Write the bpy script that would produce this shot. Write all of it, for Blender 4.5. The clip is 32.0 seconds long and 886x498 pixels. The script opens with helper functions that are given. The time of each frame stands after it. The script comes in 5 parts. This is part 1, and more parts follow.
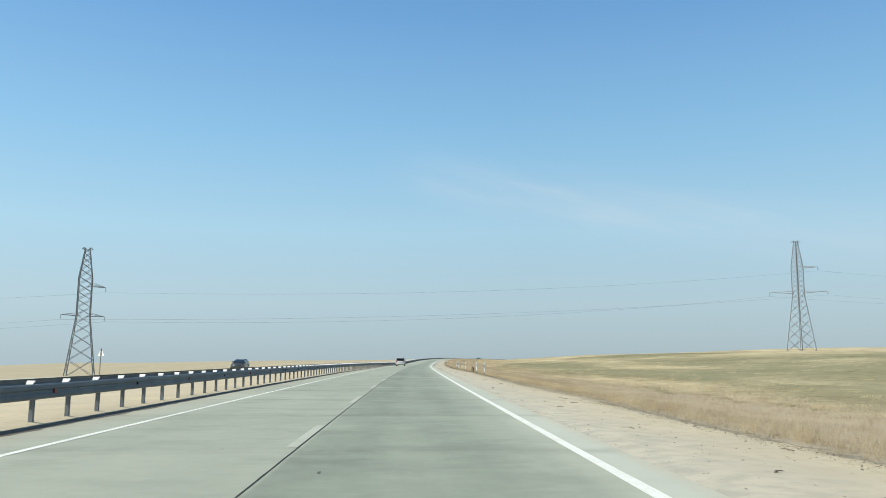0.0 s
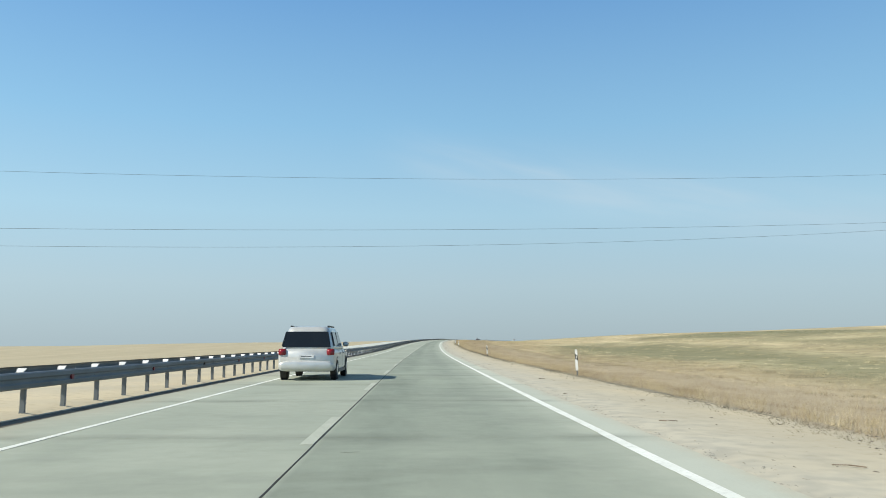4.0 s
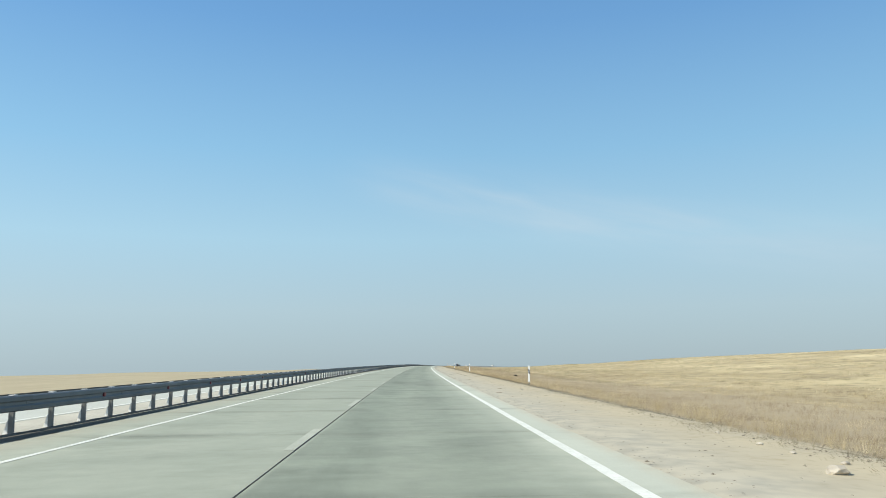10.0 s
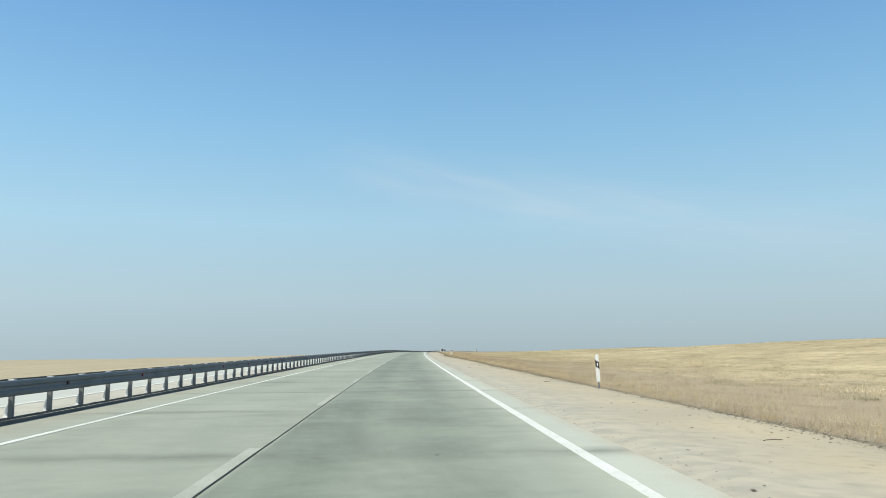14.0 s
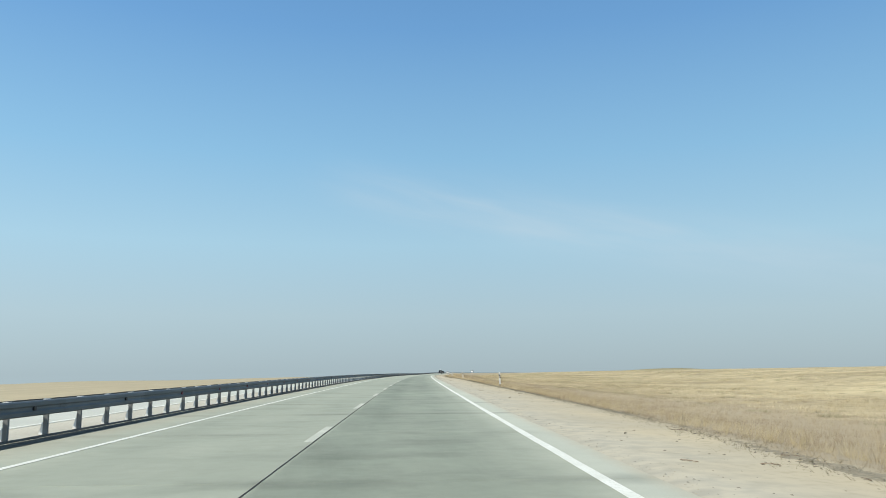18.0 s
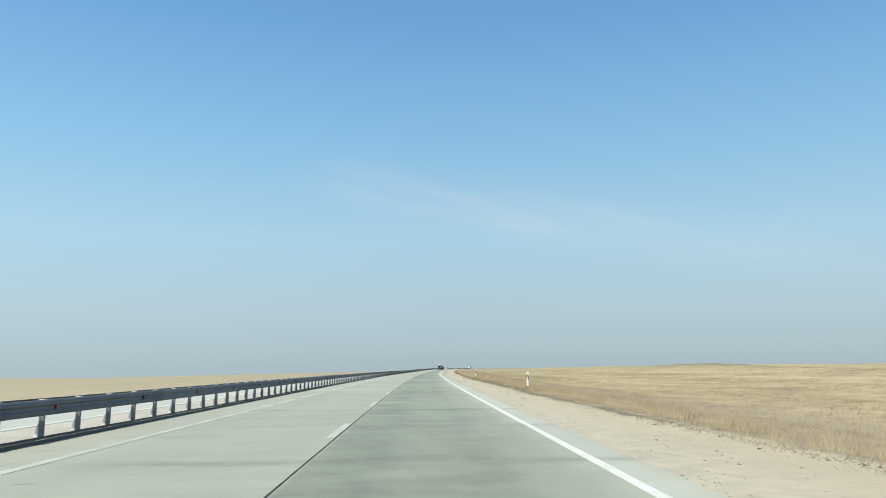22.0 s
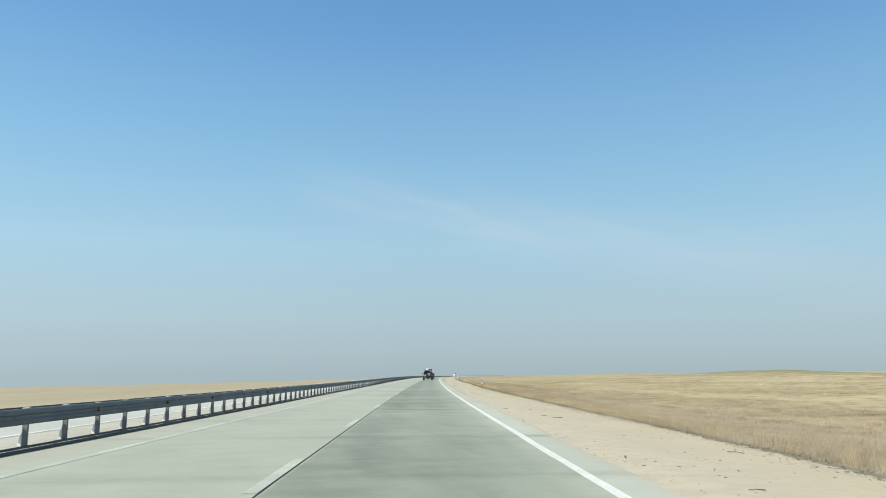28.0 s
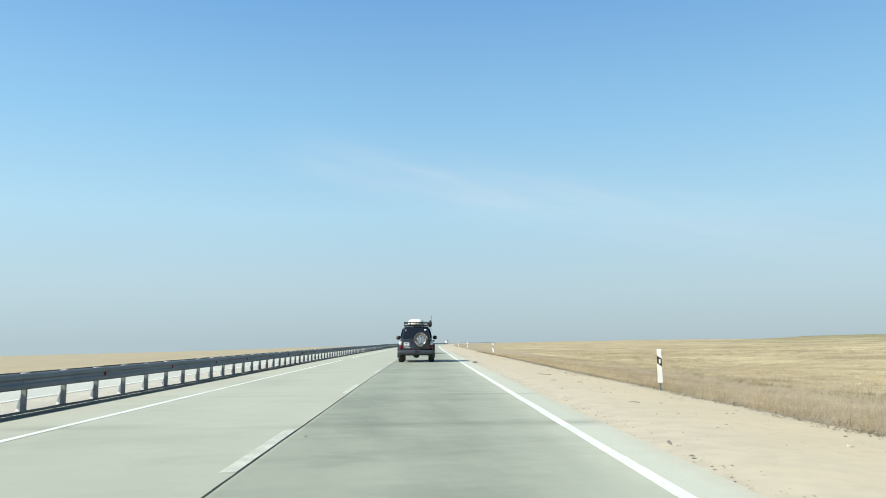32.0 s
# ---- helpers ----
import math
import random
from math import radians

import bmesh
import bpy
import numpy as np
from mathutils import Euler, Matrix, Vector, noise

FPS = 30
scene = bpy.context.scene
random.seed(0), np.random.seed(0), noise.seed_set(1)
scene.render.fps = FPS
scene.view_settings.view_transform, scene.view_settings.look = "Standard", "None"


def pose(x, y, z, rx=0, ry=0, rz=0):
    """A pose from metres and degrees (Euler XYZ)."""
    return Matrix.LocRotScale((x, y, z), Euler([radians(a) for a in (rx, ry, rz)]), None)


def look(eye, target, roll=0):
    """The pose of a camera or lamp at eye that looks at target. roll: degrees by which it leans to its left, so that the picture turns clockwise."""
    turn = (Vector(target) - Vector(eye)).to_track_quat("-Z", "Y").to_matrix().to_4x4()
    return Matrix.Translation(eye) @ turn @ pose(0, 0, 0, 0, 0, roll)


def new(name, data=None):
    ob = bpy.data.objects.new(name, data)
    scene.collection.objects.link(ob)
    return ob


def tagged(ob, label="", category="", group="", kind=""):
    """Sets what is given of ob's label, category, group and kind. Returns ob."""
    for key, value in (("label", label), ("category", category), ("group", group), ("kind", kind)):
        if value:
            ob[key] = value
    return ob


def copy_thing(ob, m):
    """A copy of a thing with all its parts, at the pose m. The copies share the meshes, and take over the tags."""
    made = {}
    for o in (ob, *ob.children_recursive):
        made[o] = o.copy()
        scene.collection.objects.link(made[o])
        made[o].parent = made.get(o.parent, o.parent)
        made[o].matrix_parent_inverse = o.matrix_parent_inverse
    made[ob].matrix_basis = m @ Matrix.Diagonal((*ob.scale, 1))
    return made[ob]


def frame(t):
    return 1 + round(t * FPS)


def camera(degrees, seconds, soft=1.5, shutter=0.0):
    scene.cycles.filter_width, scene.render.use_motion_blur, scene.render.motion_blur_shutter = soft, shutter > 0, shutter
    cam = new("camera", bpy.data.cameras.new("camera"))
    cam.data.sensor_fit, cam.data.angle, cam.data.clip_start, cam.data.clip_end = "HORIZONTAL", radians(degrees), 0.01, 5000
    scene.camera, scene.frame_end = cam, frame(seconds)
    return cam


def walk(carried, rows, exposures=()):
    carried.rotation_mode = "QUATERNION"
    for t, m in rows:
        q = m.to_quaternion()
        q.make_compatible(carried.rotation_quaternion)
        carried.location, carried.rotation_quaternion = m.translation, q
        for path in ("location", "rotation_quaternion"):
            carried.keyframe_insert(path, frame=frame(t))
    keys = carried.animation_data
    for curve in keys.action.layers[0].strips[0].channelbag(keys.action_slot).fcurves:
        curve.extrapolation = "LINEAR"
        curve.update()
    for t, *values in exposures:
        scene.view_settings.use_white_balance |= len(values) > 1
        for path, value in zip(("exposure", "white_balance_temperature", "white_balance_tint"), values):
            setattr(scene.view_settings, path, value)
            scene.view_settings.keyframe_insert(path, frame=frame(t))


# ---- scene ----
# ---- plan: a highway that bends gently to the right; s runs along the lane, u to its right ----
EYE = 1.15
CURVE_LENGTH = 5200
_s = np.arange(-600, CURVE_LENGTH + 1, 1.0)
_k = np.where(_s < 919, 1 / 5500, 1 / 8500)
_phi = np.cumsum(_k)
_phi -= np.interp(0, _s, _phi)
_px, _py = np.cumsum(np.sin(_phi)), np.cumsum(np.cos(_phi))
_px -= np.interp(0, _s, _px)
_py -= np.interp(0, _s, _py)
# gentle swells of the road, slopes in per cent
_pz = np.cumsum(np.interp(_s, (-346, 0, 95, 188, 255, 331, 415, 485, 570, 652, 738, 839, 939, 1140, 1341, 2043), (0, 0.05, -0.328, -0.399, 0.545, 0.605, 0.404, 0.335, 0.307, -0.183, -0.277, -0.338, 0.041, -0.345, -0.348, -0.324)) / 100)
_pz -= np.interp(0, _s, _pz)


def heading(s):
    return np.interp(s, _s, _phi)


def place(s, u, z=0.0):
    """World points for distances s along the lane, u to its right and heights z (arrays or numbers)."""
    s, u, z = np.broadcast_arrays(np.asarray(s, float), np.asarray(u, float), np.asarray(z, float))
    p = heading(s)
    return np.stack([np.interp(s, _s, _px) + u * np.cos(p), np.interp(s, _s, _py) - u * np.sin(p), z + np.interp(s, _s, _pz)], -1)


def stand(s, u, z=0.0, turn=0.0, rx=0.0, ry=0.0):
    """A pose on the plan: +y looks along the road, turn in degrees to the left."""
    x, y, h = place(s, u, z)
    rx += math.degrees(float(np.interp(s + 2, _s, _pz) - np.interp(s - 2, _s, _pz)) / 4)
    return pose(x, y, h, rx, ry, turn - math.degrees(float(heading(s))))


# the drive slows from 32 to 28 metres a second
_vt = np.arange(0, 40, 0.01)
_vs = np.concatenate([[0], np.cumsum(np.interp(_vt, (0, 3, 6, 9, 11, 13, 16, 18, 32), (32.3, 31.2, 30.5, 30.3, 29.8, 29.3, 28.6, 28.1, 28.1)))[:-1] * 0.01])


def travelled(t):
    return float(np.interp(t, _vt, _vs))


# seconds, offset in the lane, yaw to the right, tilt upwards and lean to the right in degrees
DRIVE = (
    (0.0, -0.051, 2.349, 8.081, -0.15), (0.5, -0.102, 2.384, 8.058, -0.12), (1.0, -0.154, 2.293, 7.994, -0.10), (1.5, -0.205, 2.203, 7.906, -0.07),
    (2.0, -0.257, 1.818, 7.693, -0.05), (2.5, -0.308, 1.686, 7.678, -0.03), (3.0, -0.360, 1.679, 7.392, 0.00), (3.5, -0.339, 1.644, 6.664, 0.01),
    (5.5, -0.257, 2.468, 7.097, 0.04), (6.0, -0.236, 2.391, 7.241, 0.05), (6.5, -0.194, 2.070, 7.905, 0.17), (7.0, -0.152, 1.916, 8.359, 0.30),
    (7.5, -0.115, 2.056, 8.125, 0.36), (8.0, -0.077, 2.070, 7.936, 0.43), (8.5, -0.039, 2.461, 7.851, 0.49), (9.0, -0.001, 2.559, 8.448, 0.55),
    (9.5, 0.024, 2.491, 8.750, 0.54), (10.0, 0.050, 2.339, 8.605, 0.54), (10.5, 0.076, 2.355, 8.324, 0.53), (11.0, 0.102, 2.412, 8.196, 0.53),
    (11.5, 0.128, 2.554, 8.466, 0.52), (12.0, 0.153, 2.485, 8.688, 0.51), (12.5, 0.179, 2.417, 8.487, 0.51), (13.0, 0.205, 2.517, 8.102, 0.50),
    (13.5, 0.185, 2.719, 7.510, 0.50), (15.5, 0.105, 2.608, 7.396, 0.50), (16.0, 0.085, 2.559, 7.939, 0.50), (16.5, 0.083, 2.587, 8.976, 0.50),
    (17.0, 0.082, 2.573, 9.688, 0.50), (17.5, 0.080, 2.475, 9.305, 0.50), (18.0, 0.078, 2.335, 8.964, 0.50), (18.5, 0.077, 2.279, 8.564, 0.50),
    (19.0, 0.075, 2.475, 8.103, 0.50), (19.5, 0.046, 2.407, 8.083, 0.47), (20.0, 0.017, 2.339, 8.138, 0.45), (20.5, -0.013, 2.061, 8.363, 0.43),
    (21.0, -0.042, 1.909, 8.282, 0.40), (21.5, -0.069, 1.631, 8.685, 0.41), (22.0, -0.095, 1.773, 8.610, 0.43), (22.5, -0.122, 1.914, 8.498, 0.44),
    (23.0, -0.148, 1.972, 8.532, 0.45), (23.5, -0.120, 1.679, 8.422, 0.44), (24.0, -0.092, 1.846, 8.728, 0.43), (24.5, -0.064, 1.888, 8.567, 0.42),
    (25.0, -0.035, 2.056, 8.590, 0.41), (25.5, -0.007, 2.014, 8.478, 0.40), (27.5, 0.106, 1.679, 8.870, 0.36), (28.0, 0.135, 1.637, 9.151, 0.35),
    (28.5, 0.139, 1.553, 9.326, 0.28), (29.0, 0.144, 1.511, 9.335, 0.20), (29.5, 0.147, 1.679, 8.937, 0.10), (30.0, 0.150, 1.930, 8.517, 0.00),
    (30.5, 0.152, 2.506, 7.857, 0.10), (31.0, 0.154, 2.538, 7.383, 0.20), (31.5, 0.160, 2.444, 6.699, 0.35), (32.0, 0.165, 1.469, 6.740, 0.50),
)

cam = camera(59.76, 32.0, soft=0.9, shutter=0.04)
rows = []
for t, u, yaw, tilt, lean in DRIVE:
    x, y, z = place(travelled(t), u, EYE)
    rows.append((t, pose(x, y, z, 90 + tilt, 0, -math.degrees(float(heading(travelled(t) + 14))) - yaw) @ pose(0, 0, 0, 0, 0, -lean)))
walk(cam, rows, [(0, 0.24), (1, 0.29), (2, 0.24), (3, 0.18), (6, 0.29), (7, 0.23), (8, 0.27), (9, 0.23), (13, 0.22), (16, 0.25), (18, 0.18), (20, 0.24), (23, 0.23), (28, 0.18), (30, 0.22), (31, 0.22), (32, 0.36)])

# ---- daylight: hazy spring sky, sun high on the west side ----
SUN_EL, SUN_AZ = 37.5, -108.0  # azimuth clockwise from +y
world = bpy.data.worlds.new("sky")
scene.world = world
world.use_nodes = True
wn, wl = world.node_tree.nodes, world.node_tree.links
for n in list(wn):
    wn.remove(n)
w_out, w_bg = wn.new("ShaderNodeOutputWorld"), wn.new("ShaderNodeBackground")
sky = wn.new("ShaderNodeTexSky")
sky.sky_type, sky.sun_disc = "NISHITA", False
sky.sun_elevation, sky.sun_rotation = radians(SUN_EL), radians(SUN_AZ)
sky.air_density, sky.dust_density, sky.ozone_density, sky.altitude = 1.0, 1.0, 1.0, 400
w_bg.inputs["Strength"].default_value = 0.0833
# spring haze low over the steppe and a thin cirrus band, both fixed to compass directions
w_dir, w_sep = wn.new("ShaderNodeTexCoord"), wn.new("ShaderNodeSeparateXYZ")
wl.new(w_dir.outputs["Generated"], w_sep.inputs[0])


def w_math(op, a, b=None, c=None):
    n = wn.new("ShaderNodeMath")
    n.operation = op
    for i, v in enumerate((a, b, c)):
        if v is None:
            continue
        if isinstance(v, (int, float)):
            n.inputs[i].default_value = v
        else:
            wl.new(v, n.inputs[i])
    return n.outputs[0]


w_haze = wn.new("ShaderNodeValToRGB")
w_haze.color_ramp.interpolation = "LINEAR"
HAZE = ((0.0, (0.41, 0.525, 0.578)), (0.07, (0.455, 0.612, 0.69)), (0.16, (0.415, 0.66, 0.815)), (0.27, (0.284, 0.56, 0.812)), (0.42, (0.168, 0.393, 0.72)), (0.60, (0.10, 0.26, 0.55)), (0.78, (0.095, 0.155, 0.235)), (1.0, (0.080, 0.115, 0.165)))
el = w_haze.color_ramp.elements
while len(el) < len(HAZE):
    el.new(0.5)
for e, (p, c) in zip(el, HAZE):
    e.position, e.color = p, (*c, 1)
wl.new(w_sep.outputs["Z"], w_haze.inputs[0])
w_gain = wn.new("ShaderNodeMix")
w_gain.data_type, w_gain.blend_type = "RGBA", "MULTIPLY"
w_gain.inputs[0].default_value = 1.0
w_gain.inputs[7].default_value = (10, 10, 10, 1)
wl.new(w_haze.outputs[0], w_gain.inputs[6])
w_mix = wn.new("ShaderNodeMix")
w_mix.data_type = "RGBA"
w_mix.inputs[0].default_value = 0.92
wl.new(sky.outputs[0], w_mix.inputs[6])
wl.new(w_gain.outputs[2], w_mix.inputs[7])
w_az = w_math("ARCTAN2", w_sep.outputs["X"], w_sep.outputs["Y"])
w_el = w_math("ARCSINE", w_sep.outputs["Z"])
w_mid = w_math("MULTIPLY_ADD", w_az, -0.19, 0.240)
w_off = w_math("SUBTRACT", w_el, w_mid)
w_side = w_math("SUBTRACT", w_az, 0.30)
w_band = w_math("EXPONENT", w_math("ADD", w_math("MULTIPLY", w_math("MULTIPLY", w_off, w_off), -1150.0), w_math("MULTIPLY", w_math("MULTIPLY", w_side, w_side), -5.0)))
w_pos = wn.new("ShaderNodeCombineXYZ")
wl.new(w_math("MULTIPLY", w_az, 4.0), w_pos.inputs[0])
wl.new(w_math("MULTIPLY_ADD", w_off, 26.0, w_math("MULTIPLY", w_az, 1.2)), w_pos.inputs[1])
w_cir = wn.new("ShaderNodeTexNoise")
w_cir.inputs["Scale"].default_value, w_cir.inputs["Detail"].default_value, w_cir.inputs["Distortion"].default_value = 1.5, 5, 0.4
wl.new(w_pos.outputs[0], w_cir.inputs["Vector"])
w_wisp = wn.new("ShaderNodeMapRange")
w_wisp.inputs[1].default_value, w_wisp.inputs[2].default_value, w_wisp.inputs[4].default_value = 0.20, 0.74, 0.55
wl.new(w_cir.outputs[0], w_wisp.inputs[0])
w_veil = wn.new("ShaderNodeMix")
w_veil.data_type = "RGBA"
w_start = wn.new("ShaderNodeMapRange")
w_start.interpolation_type = "SMOOTHSTEP"
w_start.inputs[1].default_value, w_start.inputs[2].default_value = -0.08, 0.09
wl.new(w_az, w_start.inputs[0])
wl.new(w_math("MULTIPLY", w_wisp.outputs[0], w_math("MULTIPLY", w_band, w_start.outputs[0])), w_veil.inputs[0])
# the haze is brighter towards the sun's side
w_sunny = wn.new("ShaderNodeMapRange")
w_sunny.inputs[1].default_value, w_sunny.inputs[2].default_value, w_sunny.inputs[3].default_value, w_sunny.inputs[4].default_value = 0.15, -1.0, 1.0, 1.16
wl.new(w_az, w_sunny.inputs[0])
w_glow = wn.new("ShaderNodeVectorMath")
w_glow.operation = "SCALE"
wl.new(w_mix.outputs[2], w_glow.inputs[0])
wl.new(w_sunny.outputs[0], w_glow.inputs["Scale"])
wl.new(w_glow.outputs[0], w_veil.inputs[6])
w_veil.inputs[7].default_value = (5.9, 7.2, 8.1, 1)
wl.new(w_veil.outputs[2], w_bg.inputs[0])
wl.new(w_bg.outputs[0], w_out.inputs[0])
sun = new("sun", bpy.data.lights.new("sun", "SUN"))
sun.data.energy, sun.data.angle, sun.data.color = 5.0, radians(0.6), (1.0, 0.955, 0.82)
_a, _e = radians(SUN_AZ), radians(SUN_EL)
_to = Vector((math.sin(_a) * math.cos(_e), math.cos(_a) * math.cos(_e), math.sin(_e)))
sun.matrix_world = look(_to * 50, (0, 0, 0))

# ---- materials ----
def material(name, base, second=None, rough=0.7, metal=0.0, scale=3.0, fine=60.0, bump=0.0, third=None, spread=0.0, stretch=(1, 1, 1), spec=0.5):
    """A procedural surface: two colours mixed by a large and a fine noise, with optional bump and per-object spread."""
    m = bpy.data.materials.new(name)
    m.use_nodes = True
    nt = m.node_tree
    N, L = nt.nodes, nt.links
    bsdf = N["Principled BSDF"]
    bsdf.inputs["Roughness"].default_value, bsdf.inputs["Metallic"].default_value = rough, metal
    bsdf.inputs["Specular IOR Level"].default_value = spec
    if second is None:
        second = tuple(c * 0.82 for c in base)
    geo, mp = N.new("ShaderNodeNewGeometry"), N.new("ShaderNodeMapping")
    mp.inputs["Scale"].default_value = stretch
    L.new(geo.outputs["Position"], mp.inputs["Vector"])
    big, small = N.new("ShaderNodeTexNoise"), N.new("ShaderNodeTexNoise")
    big.inputs["Scale"].default_value, big.inputs["Detail"].default_value = scale, 5
    small.inputs["Scale"].default_value, small.inputs["Detail"].default_value = fine, 3
    for n in (big, small):
        L.new(mp.outputs[0], n.inputs["Vector"])
    ramp = N.new("ShaderNodeMapRange")
    ramp.inputs[1].default_value, ramp.inputs[2].default_value = 0.36, 0.64
    L.new(big.outputs[0], ramp.inputs[0])
    mix = N.new("ShaderNodeMix")
    mix.data_type = "RGBA"
    mix.inputs[6].default_value, mix.inputs[7].default_value = (*base, 1), (*second, 1)
    L.new(ramp.outputs[0], mix.inputs[0])
    out = mix.outputs[2]
    if third is not None:
        mix2, r2 = N.new("ShaderNodeMix"), N.new("ShaderNodeMapRange")
        mix2.data_type = "RGBA"
        r2.inputs[1].default_value, r2.inputs[2].default_value = 0.52, 0.72
        L.new(small.outputs[0], r2.inputs[0])
        L.new(r2.outputs[0], mix2.inputs[0])
        L.new(out, mix2.inputs[6])
        mix2.inputs[7].default_value = (*third, 1)
        out = mix2.outputs[2]
    if spread:
        info, hsv, mr = N.new("ShaderNodeObjectInfo"), N.new("ShaderNodeHueSaturation"), N.new("ShaderNodeMapRange")
        mr.inputs[3].default_value, mr.inputs[4].default_value = 1 - spread, 1 + spread
        L.new(info.outputs["Random"], mr.inputs[0])
        L.new(mr.outputs[0], hsv.inputs["Value"])
        L.new(out, hsv.inputs["Color"])
        out = hsv.outputs[0]
    L.new(out, bsdf.inputs["Base Color"])
    if bump:
        b = N.new("ShaderNodeBump")
        b.inputs["Strength"].default_value, b.inputs["Distance"].default_value = bump, 0.02
        L.new(small.outputs[0], b.inputs["Height"])
        L.new(b.outputs[0], bsdf.inputs["Normal"])
    return m


M_SLAB = material("pavement_concrete", (0.60, 0.615, 0.55), (0.54, 0.555, 0.49), 0.75, scale=0.35, fine=25, bump=0.15, third=(0.47, 0.47, 0.43), spread=0.05)
M_LINE = material("road_paint", (0.84, 0.845, 0.78), (0.73, 0.74, 0.67), 0.6, scale=2, fine=24, third=(0.62, 0.63, 0.56))


def shoulder(name):
    """Beige sand that turns to grey gravel towards the slab edge; the attribute gives the way from the slab."""
    m = material(name, (0.56, 0.478, 0.325), (0.47, 0.412, 0.298), 0.95, scale=0.35, fine=5.0, bump=0.0, third=(0.44, 0.372, 0.252))
    N, L = m.node_tree.nodes, m.node_tree.links
    bsdf = N["Principled BSDF"]
    old = bsdf.inputs["Base Color"].links[0].from_socket
    at, geo = N.new("ShaderNodeAttribute"), N.new("ShaderNodeNewGeometry")
    at.attribute_name = "verge"
    soft, spots, mr, mix, cr = (N.new(k) for k in ("ShaderNodeTexNoise", "ShaderNodeTexNoise", "ShaderNodeMapRange", "ShaderNodeMix", "ShaderNodeValToRGB"))
    soft.inputs["Scale"].default_value, soft.inputs["Detail"].default_value = 0.7, 6
    spots.inputs["Scale"].default_value, spots.inputs["Detail"].default_value = 2.6, 9
    for n in (soft, spots):
        L.new(geo.outputs["Position"], n.inputs["Vector"])
    add = N.new("ShaderNodeMath")
    add.operation = "MULTIPLY_ADD"
    add.inputs[1].default_value = 2.6
    L.new(soft.outputs[0], add.inputs[0])
    L.new(at.outputs["Fac"], add.inputs[2])
    mr.inputs[1].default_value, mr.inputs[2].default_value, mr.inputs[3].default_value, mr.inputs[4].default_value = 4.4, 6.4, 0.85, 0.0
    L.new(add.outputs[0], mr.inputs[0])
    cr.color_ramp.elements[0].position, cr.color_ramp.elements[0].color = 0.36, (0.37, 0.355, 0.30, 1)
    cr.color_ramp.elements[1].position, cr.color_ramp.elements[1].color = 0.60, (0.50, 0.467, 0.375, 1)
    L.new(spots.outputs[0], cr.inputs[0])
    mix.data_type = "RGBA"
    L.new(mr.outputs[0], mix.inputs[0])
    L.new(old, mix.inputs[6])
    L.new(cr.outputs[0], mix.inputs[7])
    # earth under the grass beyond the rim of the sand
    ra, rr, rm, ro = (N.new(k) for k in ("ShaderNodeAttribute", "ShaderNodeMapRange", "ShaderNodeMix", "ShaderNodeMath"))
    ra.attribute_name = "rim"
    ro.operation = "MULTIPLY_ADD"
    ro.inputs[1].default_value = 1.0
    L.new(soft.outputs[0], ro.inputs[0])
    L.new(ra.outputs["Fac"], ro.inputs[2])
    rr.inputs[1].default_value, rr.inputs[2].default_value = 0.45, 0.95
    L.new(ro.outputs[0], rr.inputs[0])
    rm.data_type = "RGBA"
    rm.inputs[7].default_value = (0.40, 0.325, 0.215, 1)
    L.new(rr.outputs[0], rm.inputs[0])
    # lighter sand over the last stretch
    sep, late, light = (N.new(k) for k in ("ShaderNodeSeparateXYZ", "ShaderNodeMapRange", "ShaderNodeMix"))
    L.new(geo.outputs["Position"], sep.inputs[0])
    late.inputs[1].default_value, late.inputs[2].default_value, late.inputs[4].default_value = 560.0, 720.0, 0.4
    L.new(sep.outputs["Y"], late.inputs[0])
    light.data_type = "RGBA"
    light.inputs[7].default_value = (0.63, 0.54, 0.385, 1)
    L.new(late.outputs[0], light.inputs[0])
    L.new(mix.outputs[2], light.inputs[6])
    L.new(light.outputs[2], rm.inputs[6])
    L.new(rm.outputs[2], bsdf.inputs["Base Color"])
    return m


M_SAND = shoulder("shoulder_sand")
M_TAR = material("tar_mark", (0.12, 0.125, 0.11), (0.20, 0.21, 0.18), 0.8, scale=3)
M_BED = material("joint_filler", (0.03, 0.03, 0.03), rough=0.9)
M_STEEL = material("galvanised_steel", (0.155, 0.175, 0.185), (0.125, 0.142, 0.152), 0.6, 0.2, scale=1.2, fine=30, spread=0.08)
M_WHITE = material("white_plastic", (0.80, 0.80, 0.78), (0.70, 0.69, 0.66), 0.5, scale=6, fine=40, spread=0.05)
M_BLACK = material("black_plastic", (0.02, 0.02, 0.02), rough=0.5)
M_LATTICE = material("pylon_steel", (0.27, 0.285, 0.29), (0.21, 0.22, 0.225), 0.6, 0.4, scale=1)


# ---- mesh helpers ----
def mesh_of(name, verts, faces, mat, smooth=False):
    me = bpy.data.meshes.new(name)
    me.from_pydata([tuple(v) for v in verts], [], [tuple(f) for f in faces])
    me.materials.append(mat)
    if smooth:
        me.polygons.foreach_set("use_smooth", [True] * len(me.polygons))
    me.update()
    return me


def joined(*pieces):
    """Joins (verts, faces) pairs into one."""
    V, Q, n = [], [], 0
    for v, f in pieces:
        V += [tuple(p) for p in v]
        Q += [tuple(i + n for i in q) for q in f]
        n += len(v)
    return V, Q


